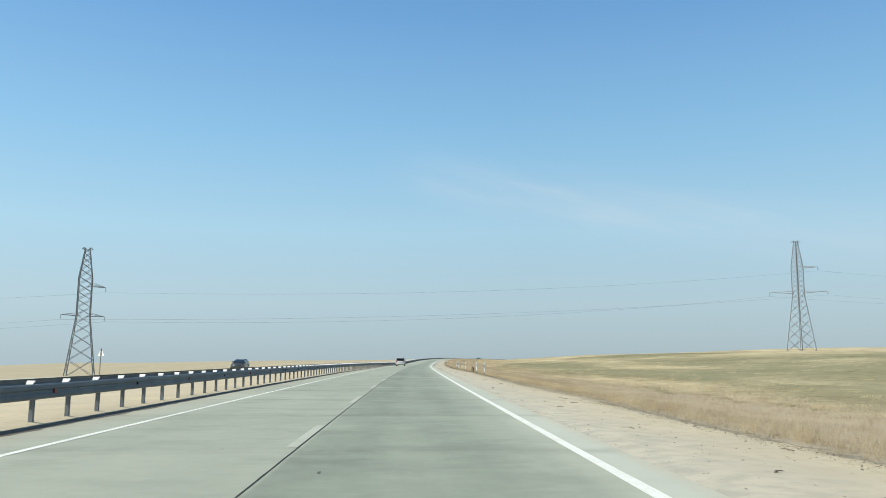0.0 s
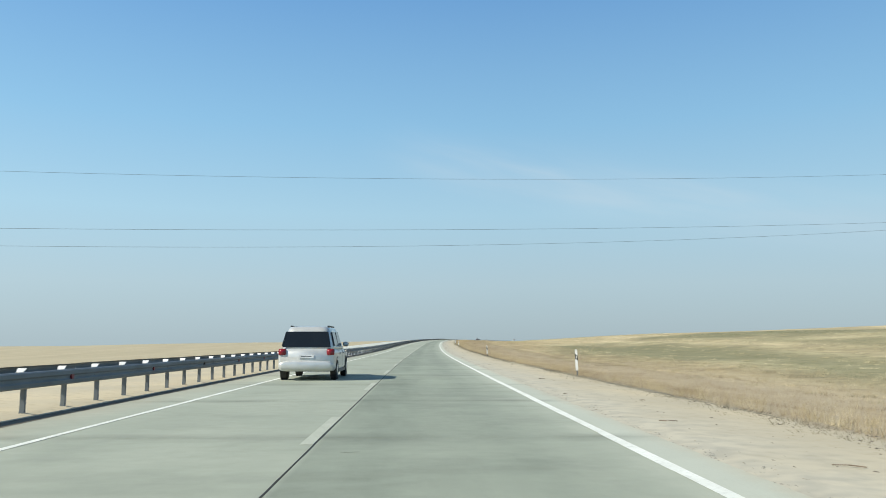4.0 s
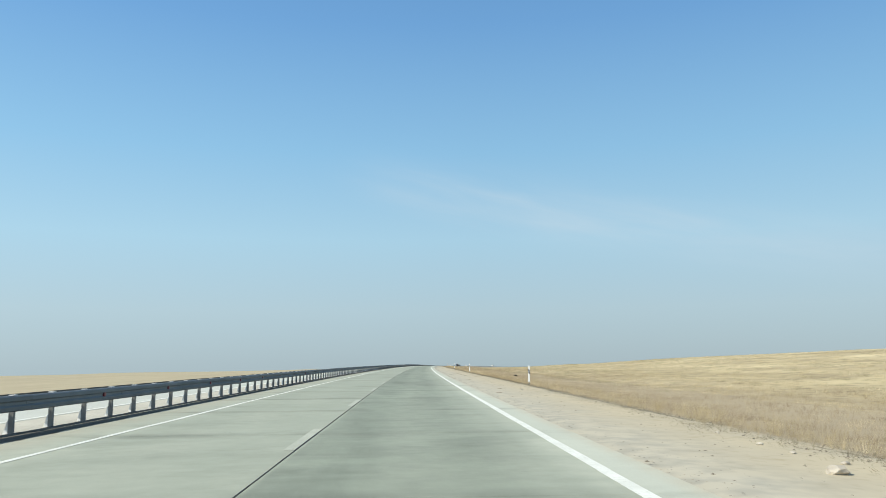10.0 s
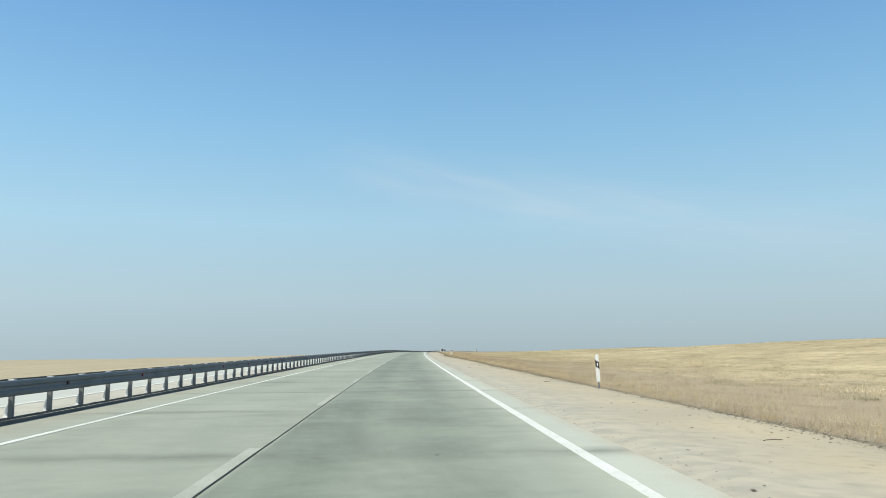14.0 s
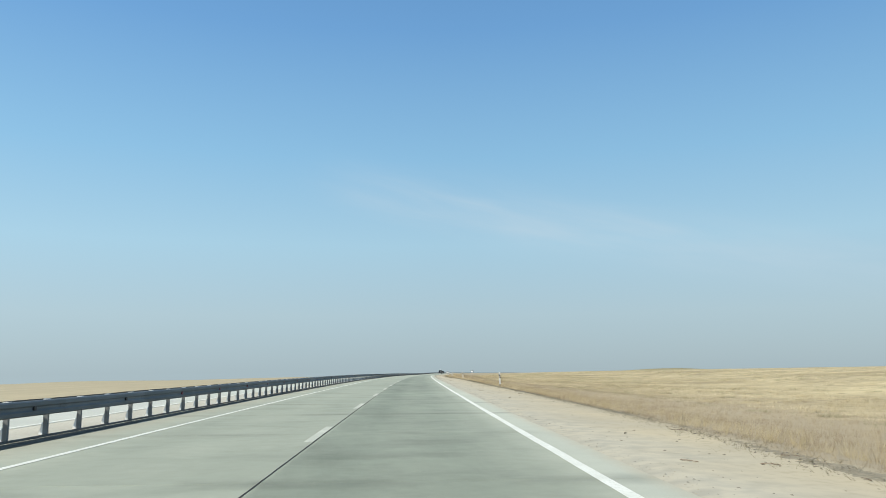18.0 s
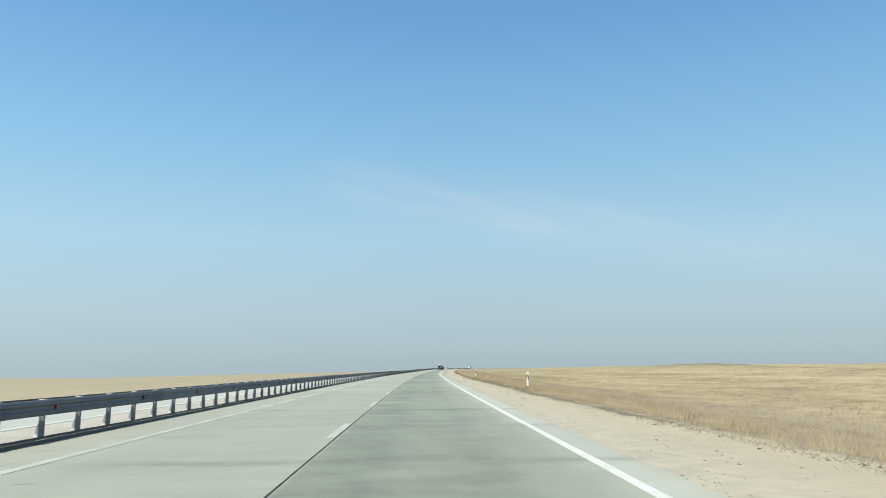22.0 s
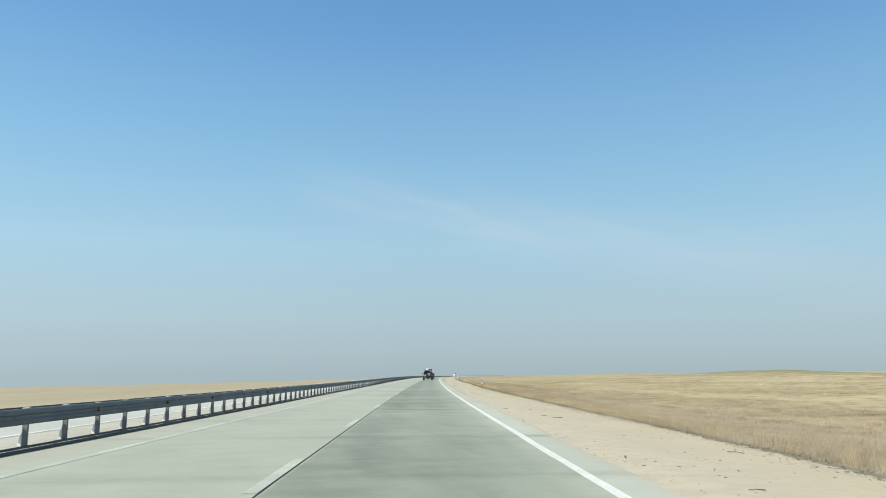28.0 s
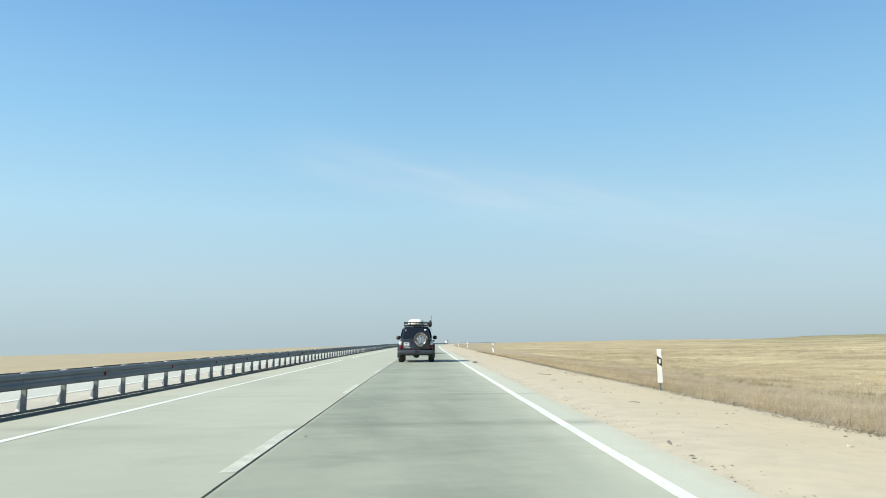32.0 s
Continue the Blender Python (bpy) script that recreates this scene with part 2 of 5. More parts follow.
def box(x0, x1, y0, y1, z0, z1):
    v = [(x0, y0, z0), (x1, y0, z0), (x1, y1, z0), (x0, y1, z0), (x0, y0, z1), (x1, y0, z1), (x1, y1, z1), (x0, y1, z1)]
    return v, [(0, 3, 2, 1), (4, 5, 6, 7), (0, 1, 5, 4), (1, 2, 6, 5), (2, 3, 7, 6), (3, 0, 4, 7)]


def bar(a, b, w):
    """A square bar of width w from a to b."""
    a, b = Vector(a), Vector(b)
    d = (b - a).normalized()
    e = d.cross(Vector((0, 0, 1)) if abs(d.z) < 0.9 else Vector((0, 1, 0))).normalized() * w / 2
    g = d.cross(e).normalized() * w / 2
    v = [p + q for p in (a, b) for q in (e + g, -e + g, -e - g, e - g)]
    return v, [(3, 2, 1, 0), (4, 5, 6, 7), (0, 1, 5, 4), (1, 2, 6, 5), (2, 3, 7, 6), (3, 0, 4, 7)]


def child(name, me, parent, label="", m=None):
    ob = new(name, me)
    ob.parent = parent
    if m is not None:
        ob.matrix_basis = m
    return tagged(ob, label) if label else ob


def strip(s0, s1, profile, step=6.0):
    """A ribbon along the road; profile is a list of (u, z). Returns verts, faces."""
    n = max(2, int(round((s1 - s0) / step)) + 1)
    ss = np.linspace(s0, s1, n)
    V = np.concatenate([place(ss, u, z) for u, z in profile])
    Q = []
    for j in range(len(profile) - 1):
        for i in range(n - 1):
            Q.append((j * n + i, (j + 1) * n + i, (j + 1) * n + i + 1, j * n + i + 1))
    return V, Q


M_DASH = material("worn_dash_paint", (0.62, 0.63, 0.55), (0.47, 0.49, 0.415), 0.7, scale=3, fine=30, third=(0.40, 0.42, 0.35))
M_GHOST = material("nearly_gone_paint", (0.47, 0.49, 0.41), (0.40, 0.42, 0.345), 0.75, scale=1.6, fine=30, third=(0.34, 0.365, 0.30))
M_FADED = material("faded_line_paint", (0.60, 0.61, 0.53), (0.46, 0.485, 0.41), 0.7, scale=1.2, fine=30, third=(0.42, 0.44, 0.37))
M_MEDIAN = material("median_grit", (0.57, 0.55, 0.475), (0.50, 0.48, 0.41), 0.95, scale=0.7, fine=12, bump=0.3, third=(0.44, 0.415, 0.345))
M_POST = material("weathered_post_steel", (0.20, 0.21, 0.21), (0.155, 0.165, 0.165), 0.6, 0.2, scale=5, fine=40, spread=0.08)
M_BRIGHT = material("bright_zinc", (0.82, 0.82, 0.80), (0.74, 0.74, 0.72), 0.5, 0.0, scale=5, fine=40, spread=0.06)
M_RED = material("red_reflector", (0.20, 0.025, 0.035), (0.15, 0.02, 0.03), 0.35, scale=20)
M_GLASSY = material("insulator_glass", (0.25, 0.30, 0.30), rough=0.2)
M_CABLE = material("cable", (0.10, 0.10, 0.11), rough=0.6, metal=0.3)

# ---- ground ----
_ts = np.array([-348, 112, 362, 466, 558, 688, 758, 839, 919, 1019, 1140, 1341, 1642, 2297])
_tg = np.array([0.0250, 0.0276, 0.0325, 0.0409, 0.0315, 0.0176, 0.0143, 0.0133, 0.0147, 0.0112, 0.0049, 0.0071, 0.0080, 0.0040])


def relief(s, u):
    """Height of the land: sandy shoulder, the foot of a low embankment, a rise to the right and a fall to the left."""
    s, u = np.broadcast_arrays(np.asarray(s, float), np.asarray(u, float))
    g = np.interp(s, _ts, _tg)
    r = np.clip(u - 7, 0, None)
    right = np.interp(u, [2.6, 3.2, 5.5, 8, 12], [-0.05, -0.06, -0.14, -0.30, -0.36]) + g * 330 * (1 - np.exp(-r / 330)) * 1.01
    right = right - np.interp(u, [6.3, 9, 13.5, 22, 40, 62, 90], [0, 0.30, 0.92, 1.45, 1.6, 1.05, 0])
    l = np.clip(-24 - u, 0, None)
    fall = np.interp(s, [-300, 100, 190, 455, 5000], [-0.003, -0.002, 0.004, 0.019, 0.019])
    early = np.clip((190 - s) / 40, 0, 1)
    left = np.interp(-u, [6.0, 7.6, 8.0, 11.0, 11.3, 15.4, 19.4, 21, 26], [-0.03, -0.02, -0.004, -0.008, -0.1, -0.1, -0.1, -0.2, -0.6]) * (1 - early)
    left = left + np.interp(-u, [6.0, 7.6, 9.0, 13, 18, 30, 36], [-0.03, -0.02, -0.03, -0.14, -0.36, -0.42, -0.8]) * early - fall * l
    left = left - np.interp(-u, [34, 60, 88, 200, 500], [0, 1.3, 2.35, 2.35, 0]) * np.clip((480 - s) / 150, 0, 1)
    z = np.where(u > -2, right, left)
    wave = np.sin(s / 61 + u / 37) * np.sin(s / 143 - u / 83)
    far = np.clip((np.abs(u) - 20) / 200, 0, 1)
    z = z + wave * far * 0.9 + np.sin(s / 310 + u / 240) * far * 1.2
    z = z + 3.3 * np.exp(-(((s - 1324) / 60) ** 2 + ((u - 211) / 45) ** 2)) + 1.1 * np.exp(-(((s - 246) / 36) ** 2 + ((u - 118) / 30) ** 2)) + 1.5 * np.exp(-(((s - 1476) / 90) ** 2 + ((u - 330) / 60) ** 2))
    return np.where((u > -6.6) & (u < 2.7), -0.12, z)


def verge_base(s):
    """Where the sandy shoulder gives way to grass, to the right of the lane."""
    return np.interp(s, [-2, 67, 167, 221, 330, 372, 456, 507, 538, 568, 638, 688, 728, 779, 839, 1024], [5.6, 5.7, 6.0, 6.1, 6.2, 6.5, 6.5, 6.1, 5.3, 5.9, 6.2, 5.6, 5.3, 5.8, 6.4, 6.4])


def greenness(s, u):
    """Where young green shows between the dry grass: the slope to the right over the first stretch."""
    s, u = np.broadcast_arrays(np.asarray(s, float), np.asarray(u, float))
    end = 362 + (u - 38) * 0.9 + 12 * np.sin(u / 5.0)
    w = np.clip((s + 40) / 60, 0, 1) * np.clip((end - s) / 22, 0, 1) * np.clip((u - 24 + 3 * np.sin(s / 19)) / 6, 0, 1) * np.clip((165 - u) / 30, 0, 1)
    # a straw streak runs along the slope
    w = w * (1 - 0.85 * np.exp(-(((u - 58 - 5 * np.sin(s / 37)) / 7) ** 2)) * np.clip((s - 120) / 50, 0, 1))
    w = w * (1 - 0.9 * np.exp(-(((s - 246) / 44) ** 2 + ((u - 118) / 32) ** 2)))
    n = 0.84 + 0.16 * np.sin(u / 4.5 + np.sin(s / 47) * 1.6) + 0.16 * np.sin(s / 23 + u / 17) + 0.12 * np.sin(s / 7.1 - u / 5.3)
    mound = 0.85 * np.exp(-(((s - 1324) / 80) ** 2 + ((u - 215) / 75) ** 2))
    return np.clip(w * np.clip(n * 1.7 - 0.35, 0, 1) + mound, 0, 1)


def banded(N, L, colour):
    """Long soft bands of lusher and of barer growth lying along the road."""
    geo, way, n, tone, mix = (N.new(k) for k in ("ShaderNodeNewGeometry", "ShaderNodeMapping", "ShaderNodeTexNoise", "ShaderNodeValToRGB", "ShaderNodeMix"))
    way.inputs["Scale"].default_value = (0.085, 0.016, 0.085)
    n.inputs["Scale"].default_value, n.inputs["Detail"].default_value = 1.0, 5
    tone.color_ramp.elements[0].position, tone.color_ramp.elements[0].color = 0.36, (0.85, 0.815, 0.765, 1)
    tone.color_ramp.elements[1].position, tone.color_ramp.elements[1].color = 0.64, (1.12, 1.105, 1.09, 1)
    L.new(geo.outputs["Position"], way.inputs["Vector"])
    L.new(way.outputs[0], n.inputs["Vector"])
    L.new(n.outputs[0], tone.inputs[0])
    mix.data_type, mix.blend_type = "RGBA", "MULTIPLY"
    mix.inputs[0].default_value = 1.0
    L.new(colour, mix.inputs[6])
    L.new(tone.outputs[0], mix.inputs[7])
    return mix.outputs[2]


def steppe(name, dry, dry2, patch, green):
    """Dry grassland seen as a surface: straw colours in streaks, with green where the attribute says so."""
    m = material(name, dry, dry2, 0.95, scale=0.11, fine=0.8, bump=0.0, third=patch, stretch=(1.2, 0.75, 1))
    N, L = m.node_tree.nodes, m.node_tree.links
    bsdf = N["Principled BSDF"]
    old = bsdf.inputs["Base Color"].links[0].from_socket
    # clumps of bleached and of older grass
    clump, tone, shade = (N.new(k) for k in ("ShaderNodeTexNoise", "ShaderNodeValToRGB", "ShaderNodeMix"))
    clump.inputs["Scale"].default_value, clump.inputs["Detail"].default_value, clump.inputs["Roughness"].default_value = 0.75, 7, 0.6
    tone.color_ramp.elements[0].position, tone.color_ramp.elements[0].color = 0.38, (0.70, 0.67, 0.62, 1)
    tone.color_ramp.elements[1].position, tone.color_ramp.elements[1].color = 0.62, (1.16, 1.16, 1.14, 1)
    shade.data_type, shade.blend_type = "RGBA", "MULTIPLY"
    shade.inputs[0].default_value = 1.0
    L.new(clump.outputs[0], tone.inputs[0])
    L.new(old, shade.inputs[6])
    L.new(tone.outputs[0], shade.inputs[7])
    # grey-green clumps in flat patches
    sage, much, herb = (N.new(k) for k in ("ShaderNodeTexNoise", "ShaderNodeMapRange", "ShaderNodeMix"))
    sage.inputs["Scale"].default_value, sage.inputs["Detail"].default_value, sage.inputs["Roughness"].default_value = 0.33, 6, 0.62
    much.inputs[1].default_value, much.inputs[2].default_value, much.inputs[4].default_value = 0.47, 0.66, 0.75
    herb.data_type = "RGBA"
    herb.inputs[7].default_value = (0.335, 0.325, 0.20, 1)
    L.new(sage.outputs[0], much.inputs[0])
    L.new(much.outputs[0], herb.inputs[0])
    L.new(shade.outputs[2], herb.inputs[6])
    old = banded(N, L, herb.outputs[2])
    # the strip beside the shoulder is browner, with a wavering border
    ve, wob, add, mr, near = (N.new(k) for k in ("ShaderNodeAttribute", "ShaderNodeTexNoise", "ShaderNodeMath", "ShaderNodeMapRange", "ShaderNodeMix"))
    ve.attribute_name = "verge"
    wob.inputs["Scale"].default_value, wob.inputs["Detail"].default_value = 0.06, 5
    add.operation = "MULTIPLY_ADD"
    add.inputs[1].default_value = -26.0
    L.new(wob.outputs[0], add.inputs[0])
    L.new(ve.outputs["Fac"], add.inputs[2])
    mr.inputs[1].default_value, mr.inputs[2].default_value, mr.inputs[3].default_value, mr.inputs[4].default_value = 6.0, 18.0, 0.9, 0.0
    L.new(add.outputs[0], mr.inputs[0])
    near.data_type = "RGBA"
    near.inputs[7].default_value = (0.395, 0.318, 0.208, 1)
    L.new(mr.outputs[0], near.inputs[0])
    L.new(old, near.inputs[6])
    # the plain across the highway is greyer and paler
    far, plain = N.new("ShaderNodeMapRange"), N.new("ShaderNodeMix")
    far.inputs[1].default_value, far.inputs[2].default_value, far.inputs[4].default_value = 80.0, 120.0, 0.75
    L.new(ve.outputs["Fac"], far.inputs[0])
    plain.data_type = "RGBA"
    band, hue = N.new("ShaderNodeTexNoise"), N.new("ShaderNodeValToRGB")
    band.inputs["Scale"].default_value, band.inputs["Detail"].default_value = 0.013, 6
    hue.color_ramp.elements[0].position, hue.color_ramp.elements[0].color = 0.40, (0.33, 0.278, 0.185, 1)
    hue.color_ramp.elements[1].position, hue.color_ramp.elements[1].color = 0.60, (0.49, 0.43, 0.29, 1)
    L.new(band.outputs[0], hue.inputs[0])
    L.new(hue.outputs[0], plain.inputs[7])
    L.new(far.outputs[0], plain.inputs[0])
    L.new(near.outputs[2], plain.inputs[6])
    old = plain.outputs[2]
    at, mix = N.new("ShaderNodeAttribute"), N.new("ShaderNodeMix")
    at.attribute_name = "green"
    mix.data_type = "RGBA"
    mix.inputs[7].default_value = (*green, 1)
    # the young green comes in blotches
    spot, part_of, much = (N.new(k) for k in ("ShaderNodeTexNoise", "ShaderNodeMapRange", "ShaderNodeMath"))
    spot.inputs["Scale"].default_value, spot.inputs["Detail"].default_value, spot.inputs["Roughness"].default_value = 0.28, 8, 0.68
    part_of.inputs[1].default_value, part_of.inputs[2].default_value, part_of.inputs[3].default_value = 0.40, 0.56, 0.35
    much.operation = "MULTIPLY"
    L.new(spot.outputs[0], part_of.inputs[0])
    L.new(part_of.outputs[0], much.inputs[0])
    L.new(at.outputs["Fac"], much.inputs[1])
    L.new(much.outputs[0], mix.inputs[0])
    L.new(old, mix.inputs[6])
    L.new(mix.outputs[2], bsdf.inputs["Base Color"])
    return m


M_FIELD = steppe("dry_steppe", (0.60, 0.515, 0.32), (0.42, 0.352, 0.22), (0.27, 0.228, 0.135), (0.110, 0.122, 0.050))


def ground_sheet():
    us = np.concatenate([-np.geomspace(30, 3600, 34)[::-1], np.array([-26, -24, -21, -20, -15, -11.0, -8.6, -8.0, -7.6, -6.9, -6.45, -6.4, -2, 2.55, 2.6, 3.2, 4, 4.6, 5.2, 5.6, 6.0, 6.4, 6.9, 8, 10, 12, 15, 18, 22, 26]), np.geomspace(30, 3600, 40)])
    ss = np.concatenate([np.arange(-420, 1446, 6.0), np.geomspace(1446, 5000, 60)])
    U, S = np.meshgrid(us, ss)
    Z = relief(S, U)
    W = place(S, U, Z).reshape(-1, 3)
    a, b = len(us), len(ss)
    i = (np.arange(b - 1)[:, None] * a + np.arange(a - 1)[None, :]).ravel()
    Q = np.stack([i, i + 1, i + 1 + a, i + a], 1)
    me = mesh_of("ground", W, Q.tolist(), M_FIELD, True)
    me.materials.append(M_SAND)
    ve = me.attributes.new("verge", "FLOAT", "POINT")
    ve.data.foreach_set("value", np.where(U < 0, np.where(U < -14.9, 130.0, 40.0), np.minimum(U, 60.0)).ravel().astype(np.float32))
    rim = me.attributes.new("rim", "FLOAT", "POINT")
    rim.data.foreach_set("value", np.where(U < 0, -5.0, U - verge_base(S)).ravel().astype(np.float32))
    at = me.attributes.new("green", "FLOAT", "POINT")
    at.data.foreach_set("value", greenness(S, U).ravel().astype(np.float32))
    uc = 0.5 * (us[:-1] + us[1:])
    idx = np.tile(np.where(((uc > 2) & (uc < 7.0)) | ((uc < -6) & (uc > -20.0)), 1, 0), b - 1)
    me.materials.append(M_MEDIAN)
    sc = np.repeat(0.5 * (ss[:-1] + ss[1:]), a - 1)
    idx = np.where((sc > 193) & (np.tile(uc, b - 1) < -5), np.where((idx == 1) & (np.tile(uc, b - 1) > -11.2), 2, 0), idx)
    me.polygons.foreach_set("material_index", idx.astype(np.int32))
    return tagged(new("ground", me), "dry yellow steppe grassland with a sandy road shoulder", "ground", kind="structure")


ground = ground_sheet()

# ---- carriageways ----
JOINT, EDGE_R, EDGE_L = -1.48, 2.65, -6.45
S0, S1, SLAB = -60.0, 2600.0, 6.0


def concrete(name):
    """Slab concrete: pale, blotched across the lane, with rubber-darkened wheel tracks along it."""
    m = bpy.data.materials.new(name)
    m.use_nodes = True
    N, L = m.node_tree.nodes, m.node_tree.links
    bsdf = N["Principled BSDF"]
    bsdf.inputs["Roughness"].default_value = 0.8
    bsdf.inputs["Specular IOR Level"].default_value = 0.3
    geo, mp = N.new("ShaderNodeNewGeometry"), N.new("ShaderNodeMapping")
    mp.inputs["Scale"].default_value = (1.0, 0.2, 1.0)
    L.new(geo.outputs["Position"], mp.inputs["Vector"])

    def noise_of(scale, detail, lo, hi, vec):
        n, r = N.new("ShaderNodeTexNoise"), N.new("ShaderNodeMapRange")
        n.inputs["Scale"].default_value, n.inputs["Detail"].default_value = scale, detail
        n.inputs["Roughness"].default_value = 0.62
        r.inputs[1].default_value, r.inputs[2].default_value = lo, hi
        L.new(vec, n.inputs["Vector"])
        L.new(n.outputs[0], r.inputs[0])
        return r.outputs[0]

    cross = N.new("ShaderNodeMapping")
    cross.inputs["Scale"].default_value = (0.6, 1.0, 1.0)
    L.new(geo.outputs["Position"], cross.inputs["Vector"])
    blotch = noise_of(3.2, 9, 0.28, 0.72, geo.outputs["Position"])
    patch = noise_of(0.9, 8, 0.40, 0.62, mp.outputs[0])
    broad = noise_of(0.09, 3, 0.3, 0.7, geo.outputs["Position"])
    grain = noise_of(45, 2, 0.35, 0.7, geo.outputs["Position"])
    lane, ramp = N.new("ShaderNodeAttribute"), N.new("ShaderNodeValToRGB")
    lane.attribute_name = "across"
    ramp.color_ramp.interpolation = "EASE"
    # wear across the carriageway, from the median (0) to the shoulder (1)
    wear = ((0.0, 0.15), (0.15, 0.16), (0.25, 0.42), (0.36, 0.32), (0.47, 0.42), (0.545, 0.36), (0.555, 0.92), (0.63, 1.0), (0.70, 0.80), (0.79, 0.86), (0.87, 0.54), (0.925, 0.08), (1.0, 0.0))
    el = ramp.color_ramp.elements
    while len(el) < len(wear):
        el.new(0.5)
    for e, (p, v) in zip(el, wear):
        e.position, e.color = p, (v, v, v, 1)
    L.new(lane.outputs["Fac"], ramp.inputs[0])

    def mixed(fac, a, b, amount=1.0):
        n = N.new("ShaderNodeMix")
        n.data_type = "RGBA"
        if amount < 1:
            k = N.new("ShaderNodeMath")
            k.operation = "MULTIPLY"
            k.inputs[1].default_value = amount
            L.new(fac, k.inputs[0])
            fac = k.outputs[0]
        L.new(fac, n.inputs[0])
        for i, c in ((6, a), (7, b)):
            if isinstance(c, tuple):
                n.inputs[i].default_value = (*c, 1)
            else:
                L.new(c, n.inputs[i])
        return n.outputs[2]

    pale = mixed(blotch, (0.432, 0.452, 0.368), (0.52, 0.54, 0.44))
    pale = mixed(patch, pale, (0.385, 0.41, 0.335), 0.5)
    smear, smear2 = noise_of(0.75, 9, 0.50, 0.70, cross.outputs[0]), noise_of(0.25, 8, 0.48, 0.68, cross.outputs[0])
    pale = mixed(smear, pale, (0.275, 0.302, 0.245), 0.5)
    pale = mixed(smear2, pale, (0.29, 0.315, 0.255), 0.5)
    worn = mixed(blotch, (0.175, 0.202, 0.158), (0.236, 0.267, 0.21))
    worn = mixed(patch, worn, (0.29, 0.325, 0.258), 0.6)
    worn = mixed(noise_of(0.55, 6, 0.50, 0.66, mp.outputs[0]), worn, (0.115, 0.135, 0.105), 0.55)
    worn = mixed(smear, worn, (0.095, 0.112, 0.087), 0.55)
    worn = mixed(noise_of(0.5, 9, 0.52, 0.72, cross.outputs[0]), worn, (0.37, 0.405, 0.325), 0.55)
    c = mixed(ramp.outputs[0], pale, worn)
    c = mixed(broad, c, (0.31, 0.34, 0.28), 0.25)
    # the strip beyond the edge line, hardly driven on, is the palest
    rim = N.new("ShaderNodeMapRange")
    rim.inputs[1].default_value, rim.inputs[2].default_value = 0.925, 0.945
    L.new(lane.outputs["Fac"], rim.inputs[0])
    c = mixed(rim.outputs[0], c, (0.60, 0.615, 0.53), 0.55)
    # dirt in the crosswise joints
    joint, jm = N.new("ShaderNodeAttribute"), N.new("ShaderNodeMath")
    joint.attribute_name = "joint"
    jm.operation = "MULTIPLY"
    L.new(joint.outputs["Fac"], jm.inputs[0])
    L.new(noise_of(0.45, 6, 0.40, 0.66, geo.outputs["Position"]), jm.inputs[1])
    c = mixed(jm.outputs[0], c, (0.115, 0.125, 0.10), 0.6)
    # sand blown over the outer edge
    sandy, mul = N.new("ShaderNodeMapRange"), N.new("ShaderNodeMath")
    sandy.inputs[1].default_value, sandy.inputs[2].default_value = 0.972, 1.012
    mul.operation = "MULTIPLY"
    L.new(lane.outputs["Fac"], sandy.inputs[0])
    L.new(sandy.outputs[0], mul.inputs[0])
    L.new(noise_of(2.2, 8, 0.25, 0.62, geo.outputs["Position"]), mul.inputs[1])
    c = mixed(mul.outputs[0], c, (0.50, 0.435, 0.325))
    inner, mul2 = N.new("ShaderNodeMapRange"), N.new("ShaderNodeMath")
    inner.inputs[1].default_value, inner.inputs[2].default_value = 0.15, 0.02
    mul2.operation = "MULTIPLY"
    L.new(lane.outputs["Fac"], inner.inputs[0])
    L.new(inner.outputs[0], mul2.inputs[0])
    L.new(noise_of(1.7, 8, 0.2, 0.6, geo.outputs["Position"]), mul2.inputs[1])
    c = mixed(mul2.outputs[0], c, (0.44, 0.385, 0.29), 0.8)
    c = mixed(grain, c, (0.32, 0.33, 0.28), 0.2)
    # the older stretch, before the barrier changes, is greyer
    sep, age = N.new("ShaderNodeSeparateXYZ"), N.new("ShaderNodeMapRange")
    L.new(geo.outputs["Position"], sep.inputs[0])
    age.inputs[1].default_value, age.inputs[2].default_value = 254.1, 166.9
    L.new(sep.outputs["Y"], age.inputs[0])
    c = mixed(age.outputs[0], c, (0.20, 0.225, 0.18), 0.12)
    fresh = N.new("ShaderNodeMapRange")
    fresh.inputs[1].default_value, fresh.inputs[2].default_value = 628.0, 698.3
    L.new(sep.outputs["Y"], fresh.inputs[0])
    pale_late = N.new("ShaderNodeMath")
    pale_late.operation = "MULTIPLY"
    dull = N.new("ShaderNodeMapRange")
    dull.inputs[1].default_value, dull.inputs[2].default_value = 0.548, 0.544
    L.new(lane.outputs["Fac"], dull.inputs[0])
    L.new(fresh.outputs[0], pale_late.inputs[0])
    L.new(dull.outputs[0], pale_late.inputs[1])
    c = mixed(pale_late.outputs[0], c, (0.58, 0.59, 0.49), 0.25)
    c = mixed(fresh.outputs[0], c, (0.58, 0.59, 0.49), 0.10)
    info, hsv, mr = N.new("ShaderNodeObjectInfo"), N.new("ShaderNodeHueSaturation"), N.new("ShaderNodeMapRange")
    mr.inputs[3].default_value, mr.inputs[4].default_value = 0.95, 1.05
    L.new(info.outputs["Random"], mr.inputs[0])
    L.new(mr.outputs[0], hsv.inputs["Value"])
    L.new(c, hsv.inputs["Color"])
    L.new(hsv.outputs[0], bsdf.inputs["Base Color"])
    b = N.new("ShaderNodeBump")
    b.inputs["Strength"].default_value, b.inputs["Distance"].default_value = 0.06, 0.01
    L.new(grain, b.inputs["Height"])
